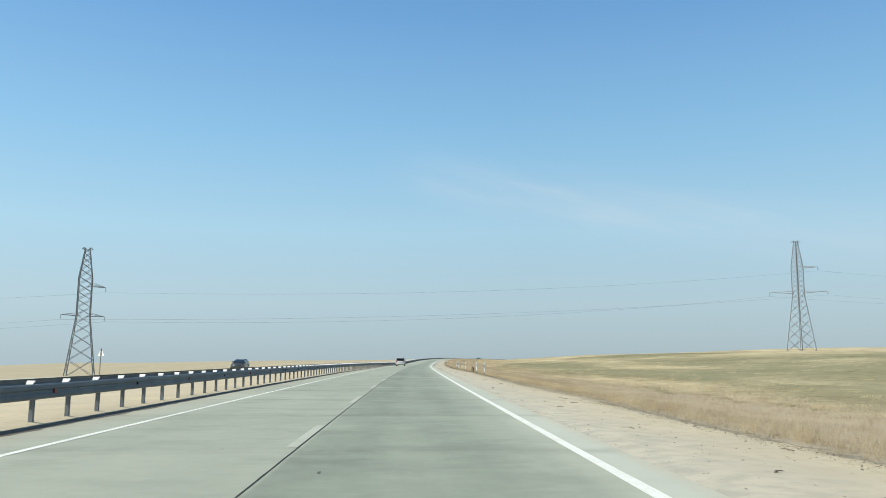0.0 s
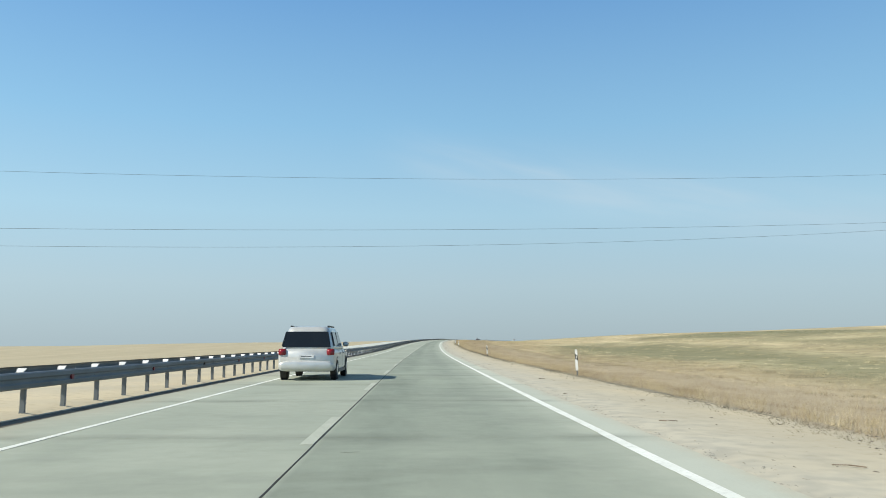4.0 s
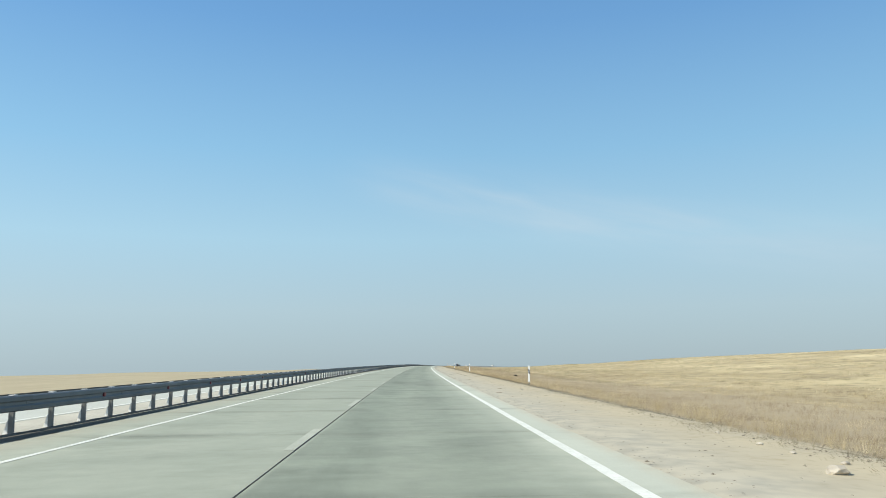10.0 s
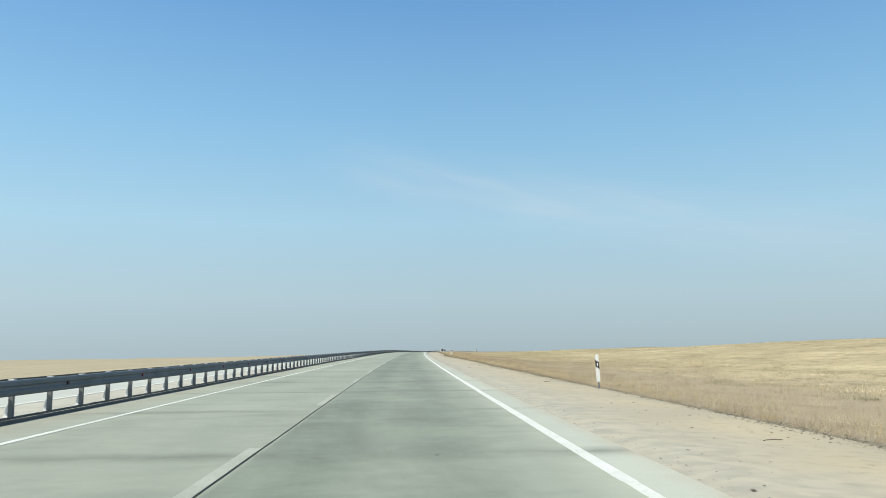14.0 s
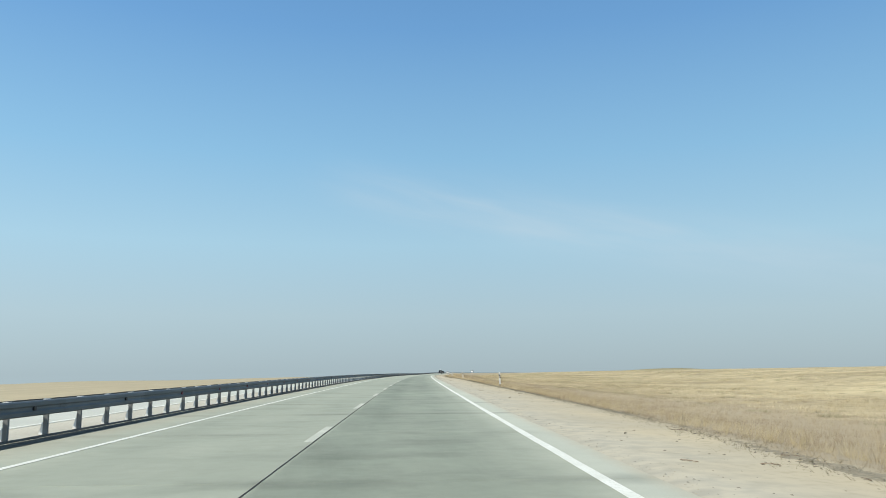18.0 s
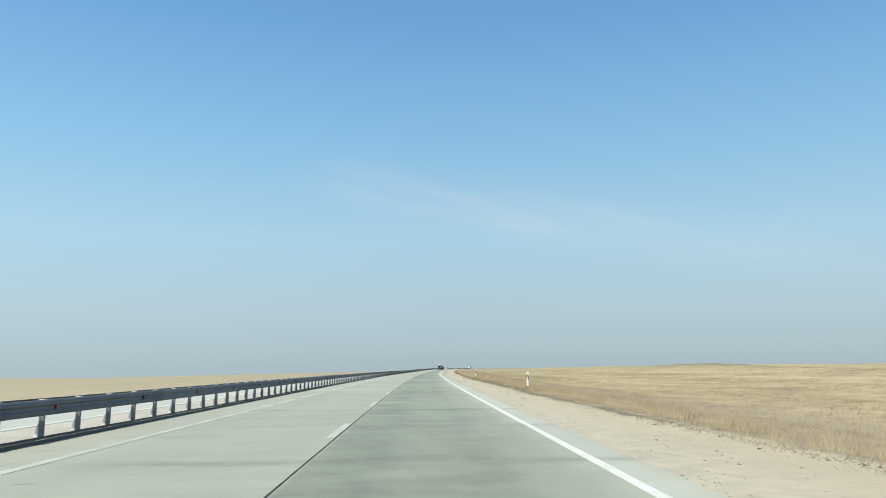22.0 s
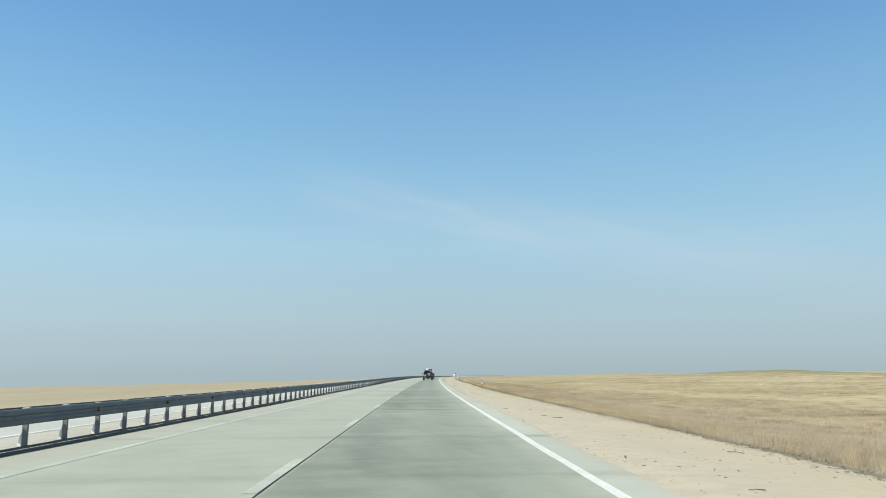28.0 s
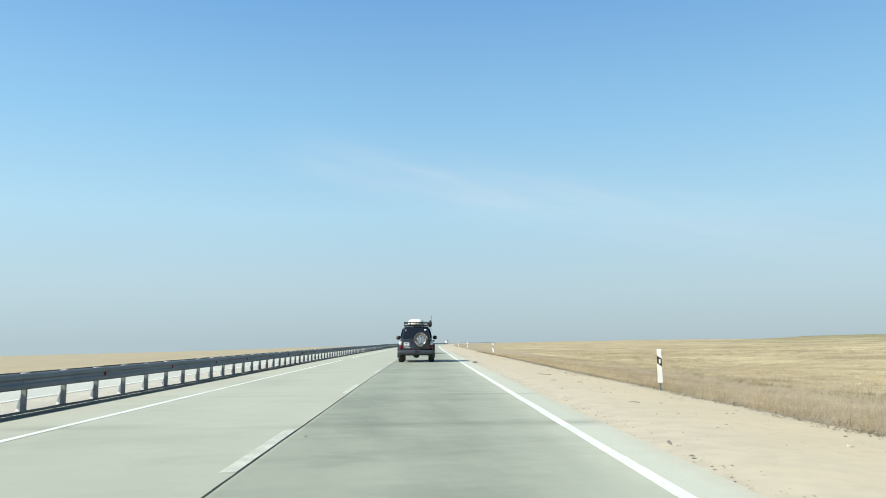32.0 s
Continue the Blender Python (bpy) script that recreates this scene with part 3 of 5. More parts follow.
    L.new(b.outputs[0], bsdf.inputs["Normal"])
    return m


M_CONCRETE = concrete("slab_concrete")


def across(me, values):
    at = me.attributes.new("across", "FLOAT", "POINT")
    at.data.foreach_set("value", np.asarray(values, np.float32))
    return me


def lane_fraction(u):
    return (u - EDGE_L) / (EDGE_R - EDGE_L)


def slab_strip(name, s0, s1, u0, u1, parent):
    prof = [(u0, -0.25), (u0, 0.0), (u1, 0.0), (u1, -0.25)]
    V, Q = strip(s0, s1, prof, 12)
    me = across(mesh_of(name, V, Q, M_CONCRETE), np.repeat([lane_fraction(u) for u, _ in prof], len(V) // 4))
    return tagged(child(name, me, parent), kind="stuff")


def slab_mesh(u0, u1):
    """One slab with bevelled edges; the attribute joint marks its two ends."""
    h, k, e = SLAB / 2 - 0.004, 0.004, 0.5
    v, q = [], []
    for z, d in ((-0.2, 0), (-k, 0)):
        v += [(u0, -h, z), (u1, -h, z), (u1, h, z), (u0, h, z)]
    q += [(i, (i + 1) % 4, 4 + (i + 1) % 4, 4 + i) for i in range(4)]
    ys = (-h + k, -h + e, h - e, h - k)
    v += [(u, y, 0.0) for y in ys for u in (u0 + k, u1 - k)]
    q += [(8 + 2 * i, 9 + 2 * i, 11 + 2 * i, 10 + 2 * i) for i in range(3)]
    q += [(4, 5, 9, 8), (6, 7, 14, 15), (5, 6, 15, 13, 11, 9), (7, 4, 8, 10, 12, 14)]
    me = across(mesh_of("slab", v, q, M_CONCRETE), [lane_fraction(p[0]) for p in v])
    at = me.attributes.new("joint", "FLOAT", "POINT")
    at.data.foreach_set("value", [1.0 if abs(p[1]) > h - 0.1 else 0.0 for p in v])
    return me


road = tagged(new("road"), "pale concrete slab carriageway, its driving lane darkened by tyres", "road", kind="structure")
child("road_bed", mesh_of("road_bed", *strip(S0, S1, [(EDGE_L + 0.02, -0.06), (EDGE_R - 0.02, -0.06)], 12), M_BED), road)
NEAR_END = 952.0
for u0, u1 in ((EDGE_L, JOINT - 0.008), (JOINT + 0.008, EDGE_R)):
    slab_strip("slab_run", S0, -2.0, u0, u1, road)
    slab_strip("slab_run", NEAR_END, S1, u0, u1, road)


def broken_line(name, s0, s1, u0, u1, parent, label, wear, seed, paint=M_LINE):
    """A painted line in lengths of six metres whose edges are slightly ragged; some bits are worn away."""
    rnd = random.Random(seed)
    V, Q = [], []
    s = s0
    while s < s1:
        e = min(s + rnd.uniform(1.5, 4.0), s1)
        if rnd.random() > wear:
            a, b = u0 + rnd.uniform(-0.008, 0.008), u1 + rnd.uniform(-0.008, 0.008)
            n = len(V)
            V += [tuple(place(s, a, 0.004)), tuple(place(s, b, 0.004)), tuple(place(e, b, 0.004)), tuple(place(e, a, 0.004))]
            Q.append((n, n + 1, n + 2, n + 3))
        s = e
    return child(name, mesh_of(name, V, Q, paint), parent, label)


broken_line("edge_line", S0, S1, 2.0, 2.14, road, "continuous white painted edge line", 0.0, 3)
broken_line("edge_line", S0, 653, -4.885, -4.775, road, "continuous white painted edge line", 0.0, 4)
broken_line("edge_line", 653, 944, -4.92, -4.74, road, "faded white painted edge line", 0.10, 5, M_FADED)
broken_line("edge_line", 944, S1, -4.895, -4.765, road, "continuous white painted edge line", 0.05, 6)
DASHES = np.interp(np.arange(-5, 145), [-5, 0, 3, 6, 9, 18, 21, 24, 27, 30, 33, 36, 39, 47, 50, 53, 56, 59, 61, 64, 67, 70, 72, 80, 83, 89, 91, 145], [-41.4, 10.3, 41.1, 72.3, 104.8, 196.4, 227.5, 258.5, 288.8, 319.7, 350.5, 382.5, 413.4, 493.2, 523.6, 554.5, 585.7, 615.2, 636.2, 667.4, 699.6, 728.4, 749.4, 830.8, 861.7, 922.7, 942.2, 1501.1])
for a in DASHES:
    clear = 190 < a < 300 or 505 < a < 660 or a > 905
    me = mesh_of("lane_dash", *strip(a, a + 3.3, [(-1.645, 0.004), (-1.495, 0.004)], 3), M_DASH if clear else M_FADED if a > 500 else M_GHOST)
    child("lane_dash", me, road)

# sealing compound in the lengthwise joint, uneven in width
_r = np.random.default_rng(5)
_js = np.arange(-2.0, 1010.0, 0.45)
_ja, _jb = JOINT - 0.005 - 0.009 * _r.random(len(_js)), JOINT + 0.005 + 0.008 * _r.random(len(_js))
_jv, _jn = np.concatenate([place(_js, _ja, 0.003), place(_js, _jb, 0.003)]), len(_js)
child("joint_seal", mesh_of("joint_seal", _jv, [(i, _jn + i, _jn + i + 1, i + 1) for i in range(_jn - 1)], M_BED), road, "dark sealing compound in the joint")
# short cracks and tar marks
_marks = []
_rm = random.Random(8)
for _i in range(280):
    _ms, _mu, _ml = _rm.uniform(2, 986), _rm.uniform(-6.0, 2.4), _rm.uniform(0.04, 0.22)
    _m = stand(_ms, _mu, 0.003, _rm.choice((0, 90, 90, 90)) + _rm.uniform(-14, 14))
    _pts, _w = [], _rm.uniform(0.004, 0.014)
    for _k in range(6):
        _y, _x = _ml * (_k / 5 - 0.5), _rm.uniform(-0.02, 0.02)
        _pts += [_m @ Vector((_x - _w * _rm.uniform(0.3, 1), _y, 0)), _m @ Vector((_x + _w * _rm.uniform(0.3, 1), _y, 0))]
    _marks.append((_pts, [(2 * _k, 2 * _k + 1, 2 * _k + 3, 2 * _k + 2) for _k in range(5)]))
tagged(child("crack_marks", mesh_of("crack_marks", *joined(*_marks), M_TAR), road, "short dark cracks and tar marks"), kind="stuff")

NEAR_EDGE = ((-400, -20.0), (110, -20.0), (150, -14.0), (193, -8.05), (2600, -8.05))
_os = np.arange(-400, 2601, 6.0)
_oe = np.interp(_os, [a for a, _ in NEAR_EDGE], [b for _, b in NEAR_EDGE])
_n = len(_os)
_of = _oe - 7.6
_oz = np.interp(_os, [150, 190], [-0.3, 0.0])
_v = np.concatenate([place(_os, _of, _oz - 0.4), place(_os, _of, _oz), place(_os, _oe, _oz), place(_os, _oe, _oz - 0.4)])
_q = [(j * _n + i, (j + 1) * _n + i, (j + 1) * _n + i + 1, j * _n + i + 1) for j in range(3) for i in range(_n - 1)]
opposite = tagged(new("opposite_road", mesh_of("opposite_road", _v, _q, M_SLAB)), "grey concrete carriageway for oncoming traffic behind the barrier", "road", kind="structure")
_v = np.concatenate([place(_os, _oe - 0.22, _oz + 0.004), place(_os, _oe - 0.06, _oz + 0.004)])
child("edge_line", mesh_of("edge_line", _v, [(i, _n + i, _n + i + 1, i + 1) for i in range(_n - 1)], M_LINE), opposite)
_v = np.concatenate([place(_os, _of + 0.5, _oz + 0.004), place(_os, _of + 0.65, _oz + 0.004)])
child("edge_line", mesh_of("edge_line", _v, [(i, _n + i, _n + i + 1, i + 1) for i in range(_n - 1)], M_LINE), opposite)

# ---- crash barrier on the median ----
# distances at which a post stands; the posts between them follow at about 1.5 m
POST_ANCHORS = (14.66, 45.92, 77.26, 108.41, 202.38, 231.59, 262.65, 293.71, 323.08, 353.99, 383.30, 413.39, 499.95, 527.59, 557.02, 584.96, 611.56, 639.89, 668.50, 696.78, 723.76, 752.07, 836.94, 864.64, 893.94, 921.59, 949.09)

_ps = [POST_ANCHORS[0] - 1.5 * 32]
for _a in POST_ANCHORS + (POST_ANCHORS[-1] + 150,):
    _k = max(1, round((_a - _ps[-1]) / 1.5))
    _ps += [_ps[-1] + (_a - _ps[-1]) * (i + 1) / _k for i in range(_k)]
POST_S = np.array(_ps)
W_BEAM = [(0.0, 0.0), (0.035, 0.006), (0.066, 0.026), (0.07, 0.088), (0.046, 0.118), (0.046, 0.162), (0.07, 0.192), (0.066, 0.254), (0.035, 0.274), (0.0, 0.28)]


def beam_mesh(length, side):
    """One W-beam panel of that length, 4 mm thick, its waves towards +x (side 1) or -x (side -1)."""
    V, n = [], len(W_BEAM)
    for t in (0.0, -0.006):
        for y in (-length / 2, length / 2):
            V += [((a + t) * side, y, b) for a, b in W_BEAM]
    Q = []
    for i in range(n - 1):
        Q.append((i, i + 1, n + i + 1, n + i))
        Q.append((2 * n + i + 1, 2 * n + i, 3 * n + i, 3 * n + i + 1))
    Q += [(0, n, 3 * n, 2 * n), (n - 1, 3 * n - 1, 4 * n - 1, 2 * n - 1)]
    return mesh_of("beam", V, Q, M_STEEL)


def channel_post(h, w=0.10, d=0.09, t=0.008):
    """A rolled channel post, open along the road, standing h high."""
    return joined(box(-w / 2, w / 2, -d / 2, -d / 2 + t, -0.3, h), box(-w / 2, -w / 2 + t, -d / 2 + t, d / 2, -0.3, h), box(w / 2 - t, w / 2, -d / 2 + t, d / 2, -0.3, h))


ME_POST_A = mesh_of("post", *channel_post(0.66, 0.08, 0.06), M_STEEL)
ME_POST_B = mesh_of("post", *channel_post(0.62, 0.085, 0.06), M_POST)
ME_BRACKET_A = mesh_of("bracket", [(x * (1.25 if y > 0 else 1.0), y, z + (0.06 if y > 0 else 0.0)) for x, y, z in box(-0.115, 0.005, -0.05, 0.05, 0.638, 0.652)[0]], box(0, 1, 0, 1, 0, 1)[1], M_BRIGHT)
ME_BRACKET_B = mesh_of("bracket", *joined(box(-0.05, 0.045, -0.06, 0.06, 0.645, 0.662), box(-0.42, 0.06, -0.03, 0.03, 0.47, 0.55)), M_BRIGHT)
# pale wedge added beside each post to imitate its sunlit foot
_fv = [(-0.125, -0.036, -0.05), (-0.042, -0.036, -0.05), (-0.042, -0.036, 0.20), (-0.056, -0.036, 0.20)]
ME_LIT_FOOT = mesh_of("foot_plate", _fv + [(x, y + 0.012, z) for x, y, z in _fv], [(0, 1, 2, 3), (7, 6, 5, 4), (0, 4, 5, 1), (1, 5, 6, 2), (2, 6, 7, 3), (3, 7, 4, 0)], M_BRIGHT)
ME_BEAM = {1: beam_mesh(4.5, 1), -1: beam_mesh(4.5, -1)}
ME_SPLICE = mesh_of("splice_plate", *box(0.046, 0.054, -0.14, 0.14, 0.118, 0.162), M_STEEL)
ME_REFL = mesh_of("reflector", *joined(box(0.046, 0.082, -0.045, 0.045, 0.10, 0.185)), M_RED)
ME_REFL_DARK = mesh_of("reflector", *joined(box(0.046, 0.080, -0.04, 0.04, 0.105, 0.18)), M_BLACK)


SWITCH = 193.0


def rail_section(s0, s1, u, kind, label):
    """One run of barrier: posts every 1.5 m, front and rear beams in 4.5 m panels, brackets and reflectors."""
    o = tagged(new("guardrail"), label, "guardrail", "median guardrail")
    rnd = random.Random(int(s0) + 7)
    z = 0.38 if kind == "A" else 0.35
    g = -0.06
    for s in POST_S[(POST_S >= s0) & (POST_S < s1)]:
        m = stand(s, u, g, rnd.uniform(-2, 2), rnd.uniform(-0.5, 0.5), rnd.uniform(-0.6, 0.6))
        child("post", ME_POST_A if kind == "A" else ME_POST_B, o, "", m @ Matrix.Translation((0, 0, 0.06)))
        if kind == "B":
            child("foot_plate", ME_LIT_FOOT, o, "pale wedge added for the sunlit foot of the post", m @ Matrix.Translation((0, 0, 0.06)))
        child("bracket", ME_BRACKET_A if kind == "A" else ME_BRACKET_B, o, "bright galvanised spacer bracket", stand(s, u, 0.012 if kind == "A" else -0.022))
    if s0 == SWITCH:  # the two kinds of barrier overlap here, each on its own posts
        for s in np.arange(s0 + 0.6, s0 + 17, 1.5):
            child("post", ME_POST_B, o, "", stand(s, u - 0.36, 0.0, rnd.uniform(-3, 3)))
    for i in range(int(round((s1 - s0) / 4.5))):
        s = s0 + 4.5 * i + 2.25
        front = child("beam", ME_BEAM[1], o, "", stand(s, u + 0.07, z + rnd.uniform(-0.004, 0.004)))
        child("beam", ME_BEAM[-1], o, "", stand(s, u - (0.30 if kind == "A" else 0.42), z + (0.085 if kind == "A" else -0.005) + rnd.uniform(-0.004, 0.004)))
        child("splice_plate", ME_SPLICE, front, "", Matrix.Translation((0, 2.2, 0)))
        for y in (1.0,):
            child("reflector", ME_REFL if rnd.random() < 0.7 else ME_REFL_DARK, front, "", Matrix.Translation((0, y, 0)))
    return o


rail_section(-33, 21, -6.95, "A", "double-sided galvanised steel guardrail with bright spacer brackets")
for a, b in ((21, 75), (75, 129), (129, 193)):
    rail_section(a, b, -6.95, "A", "double-sided galvanised steel guardrail with bright spacer brackets")
for a in range(193, 1049, 54):
    rail_section(a, a + 54, -6.85, "B", "narrow galvanised steel guardrail on plate posts, greyed by weather")
RAIL_FAR = 193 + 54 * 16

# the far run, too distant to pick apart
o = tagged(new("guardrail"), "distant galvanised steel guardrail along the concrete median", "guardrail", "median guardrail")
child("beam", mesh_of("beam", *strip(RAIL_FAR, 2600, [(-6.78 + a, 0.38 + b) for a, b in W_BEAM], 9), M_STEEL), o)
child("beam", mesh_of("beam", *strip(RAIL_FAR, 2600, [(-7.27 - a, 0.375 + b) for a, b in W_BEAM], 9), M_STEEL), o)
far = []
for i in range(400):
    v, q = box(-0.08, 0.08, -0.03, 0.03, -0.3, 0.64)
    m = stand(RAIL_FAR + 1.5 * i, -6.85, -0.02)
    far.append(([m @ Vector(p) for p in v], q))
tagged(child("post_run", mesh_of("post_run", *joined(*far), M_POST), o), kind="stuff")


# soil washed up along the barrier's foot, with the beams' shadows painted in
M_SOIL_SHADE = material("soil_and_shade", (0.16, 0.135, 0.10), (0.105, 0.088, 0.065), 0.95, scale=2.5, fine=20, bump=0.5, third=(0.19, 0.165, 0.125))
_rs = np.random.default_rng(15)
_sv, _sq = [], []


def soil_shade_band(s0, s1, inner, outer, z, thick):
    """A ragged band of soil and painted shadow between two lines along the road, slightly heaped in its middle."""
    ss = np.arange(s0, s1, 0.4)
    k, n = len(ss), sum(len(v) for v in _sv)
    w = np.clip(0.6 + 0.4 * np.sin(ss / 6.1) + 0.3 * np.sin(ss / 2.3), 0.1, 1.2)
    us = [inner - 0.10 * _rs.random(k) * w, 0.5 * (inner + outer) + 0.04 * _rs.standard_normal(k), outer + 0.12 * _rs.random(k) * w - 0.03 * _rs.random(k)]
    _sv.append(np.concatenate([place(ss, u, zz) for u, zz in zip(us, (z, z + thick, z))]))
    _sq.extend((n + j * k + i, n + (j + 1) * k + i, n + (j + 1) * k + i + 1, n + j * k + i + 1) for j in (0, 1) for i in range(k - 1))


# dark colour laid where the rear and front beams' shadows fall
soil_shade_band(SWITCH - 3, 1046, -6.93, -6.52, -0.034, 0.02)
soil_shade_band(SWITCH - 3, 1046, -6.38, -6.05, 0.003, 0.008)
soil_shade_band(-34, SWITCH, -6.32, -6.00, 0.003, 0.008)
_sv = np.concatenate(_sv)
tagged(new("barrier_soil_shade", mesh_of("barrier_soil_shade", _sv, _sq, M_SOIL_SHADE)), "ragged bands of soil and painted beam shadow along the barrier's foot", "soil", kind="stuff")

# ---- delineator posts ----
def tapered(levels):
    """Stacks rectangular rings (z, half_x, half_y) into one closed body."""
    V, Q = [], []
    for z, a, b in levels:
        V += [(-a, -b, z), (a, -b, z), (a, b, z), (-a, b, z)]
    for r in range(len(levels) - 1):
        for i in range(4):
            j = (i + 1) % 4
            Q.append((4 * r + i, 4 * r + j, 4 * r + 4 + j, 4 * r + 4 + i))
    n = 4 * (len(levels) - 1)
    Q += [(3, 2, 1, 0), (n, n + 1, n + 2, n + 3)]
    return V, Q


def delineator(tint=M_WHITE, foot=M_WHITE):
    o = tagged(new("delineator_post"), "white plastic delineator post with a slanted black band on the verge", "delineator", "roadside delineator posts")
    child("stake", mesh_of("stake", *box(-0.022, 0.022, -0.016, 0.016, -0.3, 0.22), M_STEEL), o, "short steel stake")
    child("body", mesh_of("body", *tapered([(0.19, 0.052, 0.027), (0.21, 0.055, 0.032), (1.02, 0.051, 0.030), (1.055, 0.043, 0.022)]), tint), o)
    if foot is not M_WHITE:
        child("foot_band", mesh_of("foot_band", *tapered([(0.19, 0.058, 0.035), (0.36, 0.057, 0.035)]), foot), o, "faded red band round the foot")
    v = [(x, y, z + 0.045 * (-x / 0.055)) for x, y, z in box(-0.0555, 0.0555, -0.034, 0.034, 0.64, 0.845)[0]]
    band = child("band", mesh_of("band", v, box(0, 1, 0, 1, 0, 1)[1], M_BLACK), o, "slanted black band")
    child("reflector", mesh_of("reflector", *box(-0.021, 0.021, -0.040, -0.034, 0.69, 0.795), M_WHITE), band, "small white reflector")
    return o


M_REDFOOT = material("faded_red_paint", (0.50, 0.17, 0.10), (0.62, 0.35, 0.25), 0.6, scale=8)
_post = delineator()
_rnd = random.Random(12)
POSTS = (70, 79.6, 100, 108.8, 119.1, 128.1, 158.8, 205.5, 301.3, 351.3, 401.2, 452, 547.8, 598.5, 649.6, 701.1, 751.5, 955.3, 1006, 1056, 1106, 1156, 1206)
for i, s in enumerate(POSTS):
    m = stand(s, 6.3, float(relief(s, 6.3)), _rnd.uniform(-14, 14), _rnd.uniform(-2, 2), _rnd.uniform(-3.5, 1.0))
    if i == 0:
        _post.matrix_basis = m
    else:
        copy_thing(_post, m)
copy_thing(_post, stand(810, -21.0, float(relief(810, -21.0)), 180))
_red = delineator(M_WHITE, M_REDFOOT)
tagged(_red, "white delineator post with a faded red foot on the verge")
_red.matrix_basis = stand(908.0, 6.3, float(relief(908.0, 6.3)), 5, 0, -1.5)


# ---- power line ----
def pylon(name_label, height, base, waist_z, waist, shoulder_z, top, arms, aim, m, bars=(0.20, 0.10)):
    """A lattice tower: four legs that lean in to a waist, a straight body, a tapering head and cross-arms at the angle aim to its faces."""
    o = tagged(new("pylon"), name_label, "pylon", "transmission pylons")
    o.matrix_basis = m
    levels = [(0.0, base / 2), (waist_z, waist / 2), (shoulder_z, waist / 2), (height, top / 2)]

    def half(z):
        return float(np.interp(z, [a for a, _ in levels], [b for _, b in levels]))

    for sx, sy in ((1, 1), (1, -1), (-1, -1), (-1, 1)):
        segs = [bar((sx * a, sy * a, z0), (sx * b, sy * b, z1), bars[0]) for (z0, a), (z1, b) in zip(levels, levels[1:])]
        child("leg", mesh_of("leg", *joined(*segs), M_LATTICE), o)
    z = 0.0
    while z < height - 0.6:
        step = max(1.3, half(z) * 1.25)
        e = min(z + step, height)
        a, b = half(z), half(e)
        for p, q in (((1, 1), (1, -1)), ((1, -1), (-1, -1)), ((-1, -1), (-1, 1)), ((-1, 1), (1, 1))):
            child("brace", mesh_of("brace", *bar((p[0] * a, p[1] * a, z), (q[0] * b, q[1] * b, e), bars[1]), M_LATTICE), o)
            child("brace", mesh_of("brace", *bar((q[0] * a, q[1] * a, z), (p[0] * b, p[1] * b, e), bars[1]), M_LATTICE), o)
        z = e
    tips = []
    for z, reach, droop, sides in arms:
        a = half(z)
        for side in sides:
            c, s = side * math.cos(radians(aim)), side * math.sin(radians(aim))
            tip = Vector((c * reach, s * reach, z + droop))
            roots = [(c * a - s * a * k, s * a + c * a * k) for k in (-0.7, 0.7)]
            pieces = [bar((x, y, z - 0.2), tip, 0.11) for x, y in roots] + [bar((x, y, z + 0.5), tip, 0.08) for x, y in roots]
            child("cross_arm", mesh_of("cross_arm", *joined(*pieces), M_LATTICE), o)
            if z < height - 1:
                discs = [tapered([(-0.16 * k - 0.1, 0.05, 0.05), (-0.16 * k - 0.02, 0.13, 0.13)]) for k in range(7)]
                child("insulator", mesh_of("insulator", *joined(*discs), M_GLASSY), o, "string of glass insulator discs", Matrix.Translation(tip))
            tips.append(tip)
    return o, [m @ (t + Vector((0, 0, -1.2))) for t in tips]


_, tips_l = pylon("grey lattice steel pylon standing low on the plain", 31.4, 6.4, 14.6, 3.0, 24.0, 1.05, [(14.9, 6.2, -0.15, (-1, 1)), (22.3, 6.0, -0.2, (1,)), (31.2, 1.6, 0.05, (-1, 1))], 42, stand(189.8, -83.0, -3.0, 20))
_, tips_r = pylon("tall grey lattice steel pylon on the rising steppe", 35.2, 6.1, 17.7, 2.5, 26.7, 0.8, [(18.6, 8.4, 0.3, (-1, 1)), (26.6, 6.0, 0.0, (1,)), (34.9, 1.5, 0.0, (-1, 1))], -42, stand(245.0, 118.2, 4.0, 17), (0.16, 0.075))


def wire(a, b, low, at):
    """A sagging cable from a to b that passes at height low a fraction at of the way along."""
    a, b = Vector(a), Vector(b)
    sag = (a.z + (b.z - a.z) * at - low) / (4 * at * (1 - at))
    pts = []
    for i in range(33):
        f = i / 32
        p = a.lerp(b, f)
        p.z -= sag * 4 * f * (1 - f)
        pts.append(p)
    d = (b - a).normalized()
    e, g = d.cross(Vector((0, 0, 1))).normalized() * 0.013, Vector((0, 0, 0.013))
    V = [p + k for p in pts for k in (e, g, -e, -g)]
    Q = [(4 * i + j, 4 * i + (j + 1) % 4, 4 * i + 4 + (j + 1) % 4, 4 * i + 4 + j) for i in range(32) for j in range(4)]
    return V, Q + [(3, 2, 1, 0), (128, 129, 130, 131)]


for a, b, low in ((tips_l[0], tips_r[1], 12.6), (tips_l[1], tips_r[0], 12.0), (tips_l[2], tips_r[2], 19.5)):
    tagged(new("power_cable", mesh_of("power_cable", *wire(a, b, low, 0.42), M_CABLE)), "thin dark overhead cable slung between two pylons", "cable", "overhead cables")
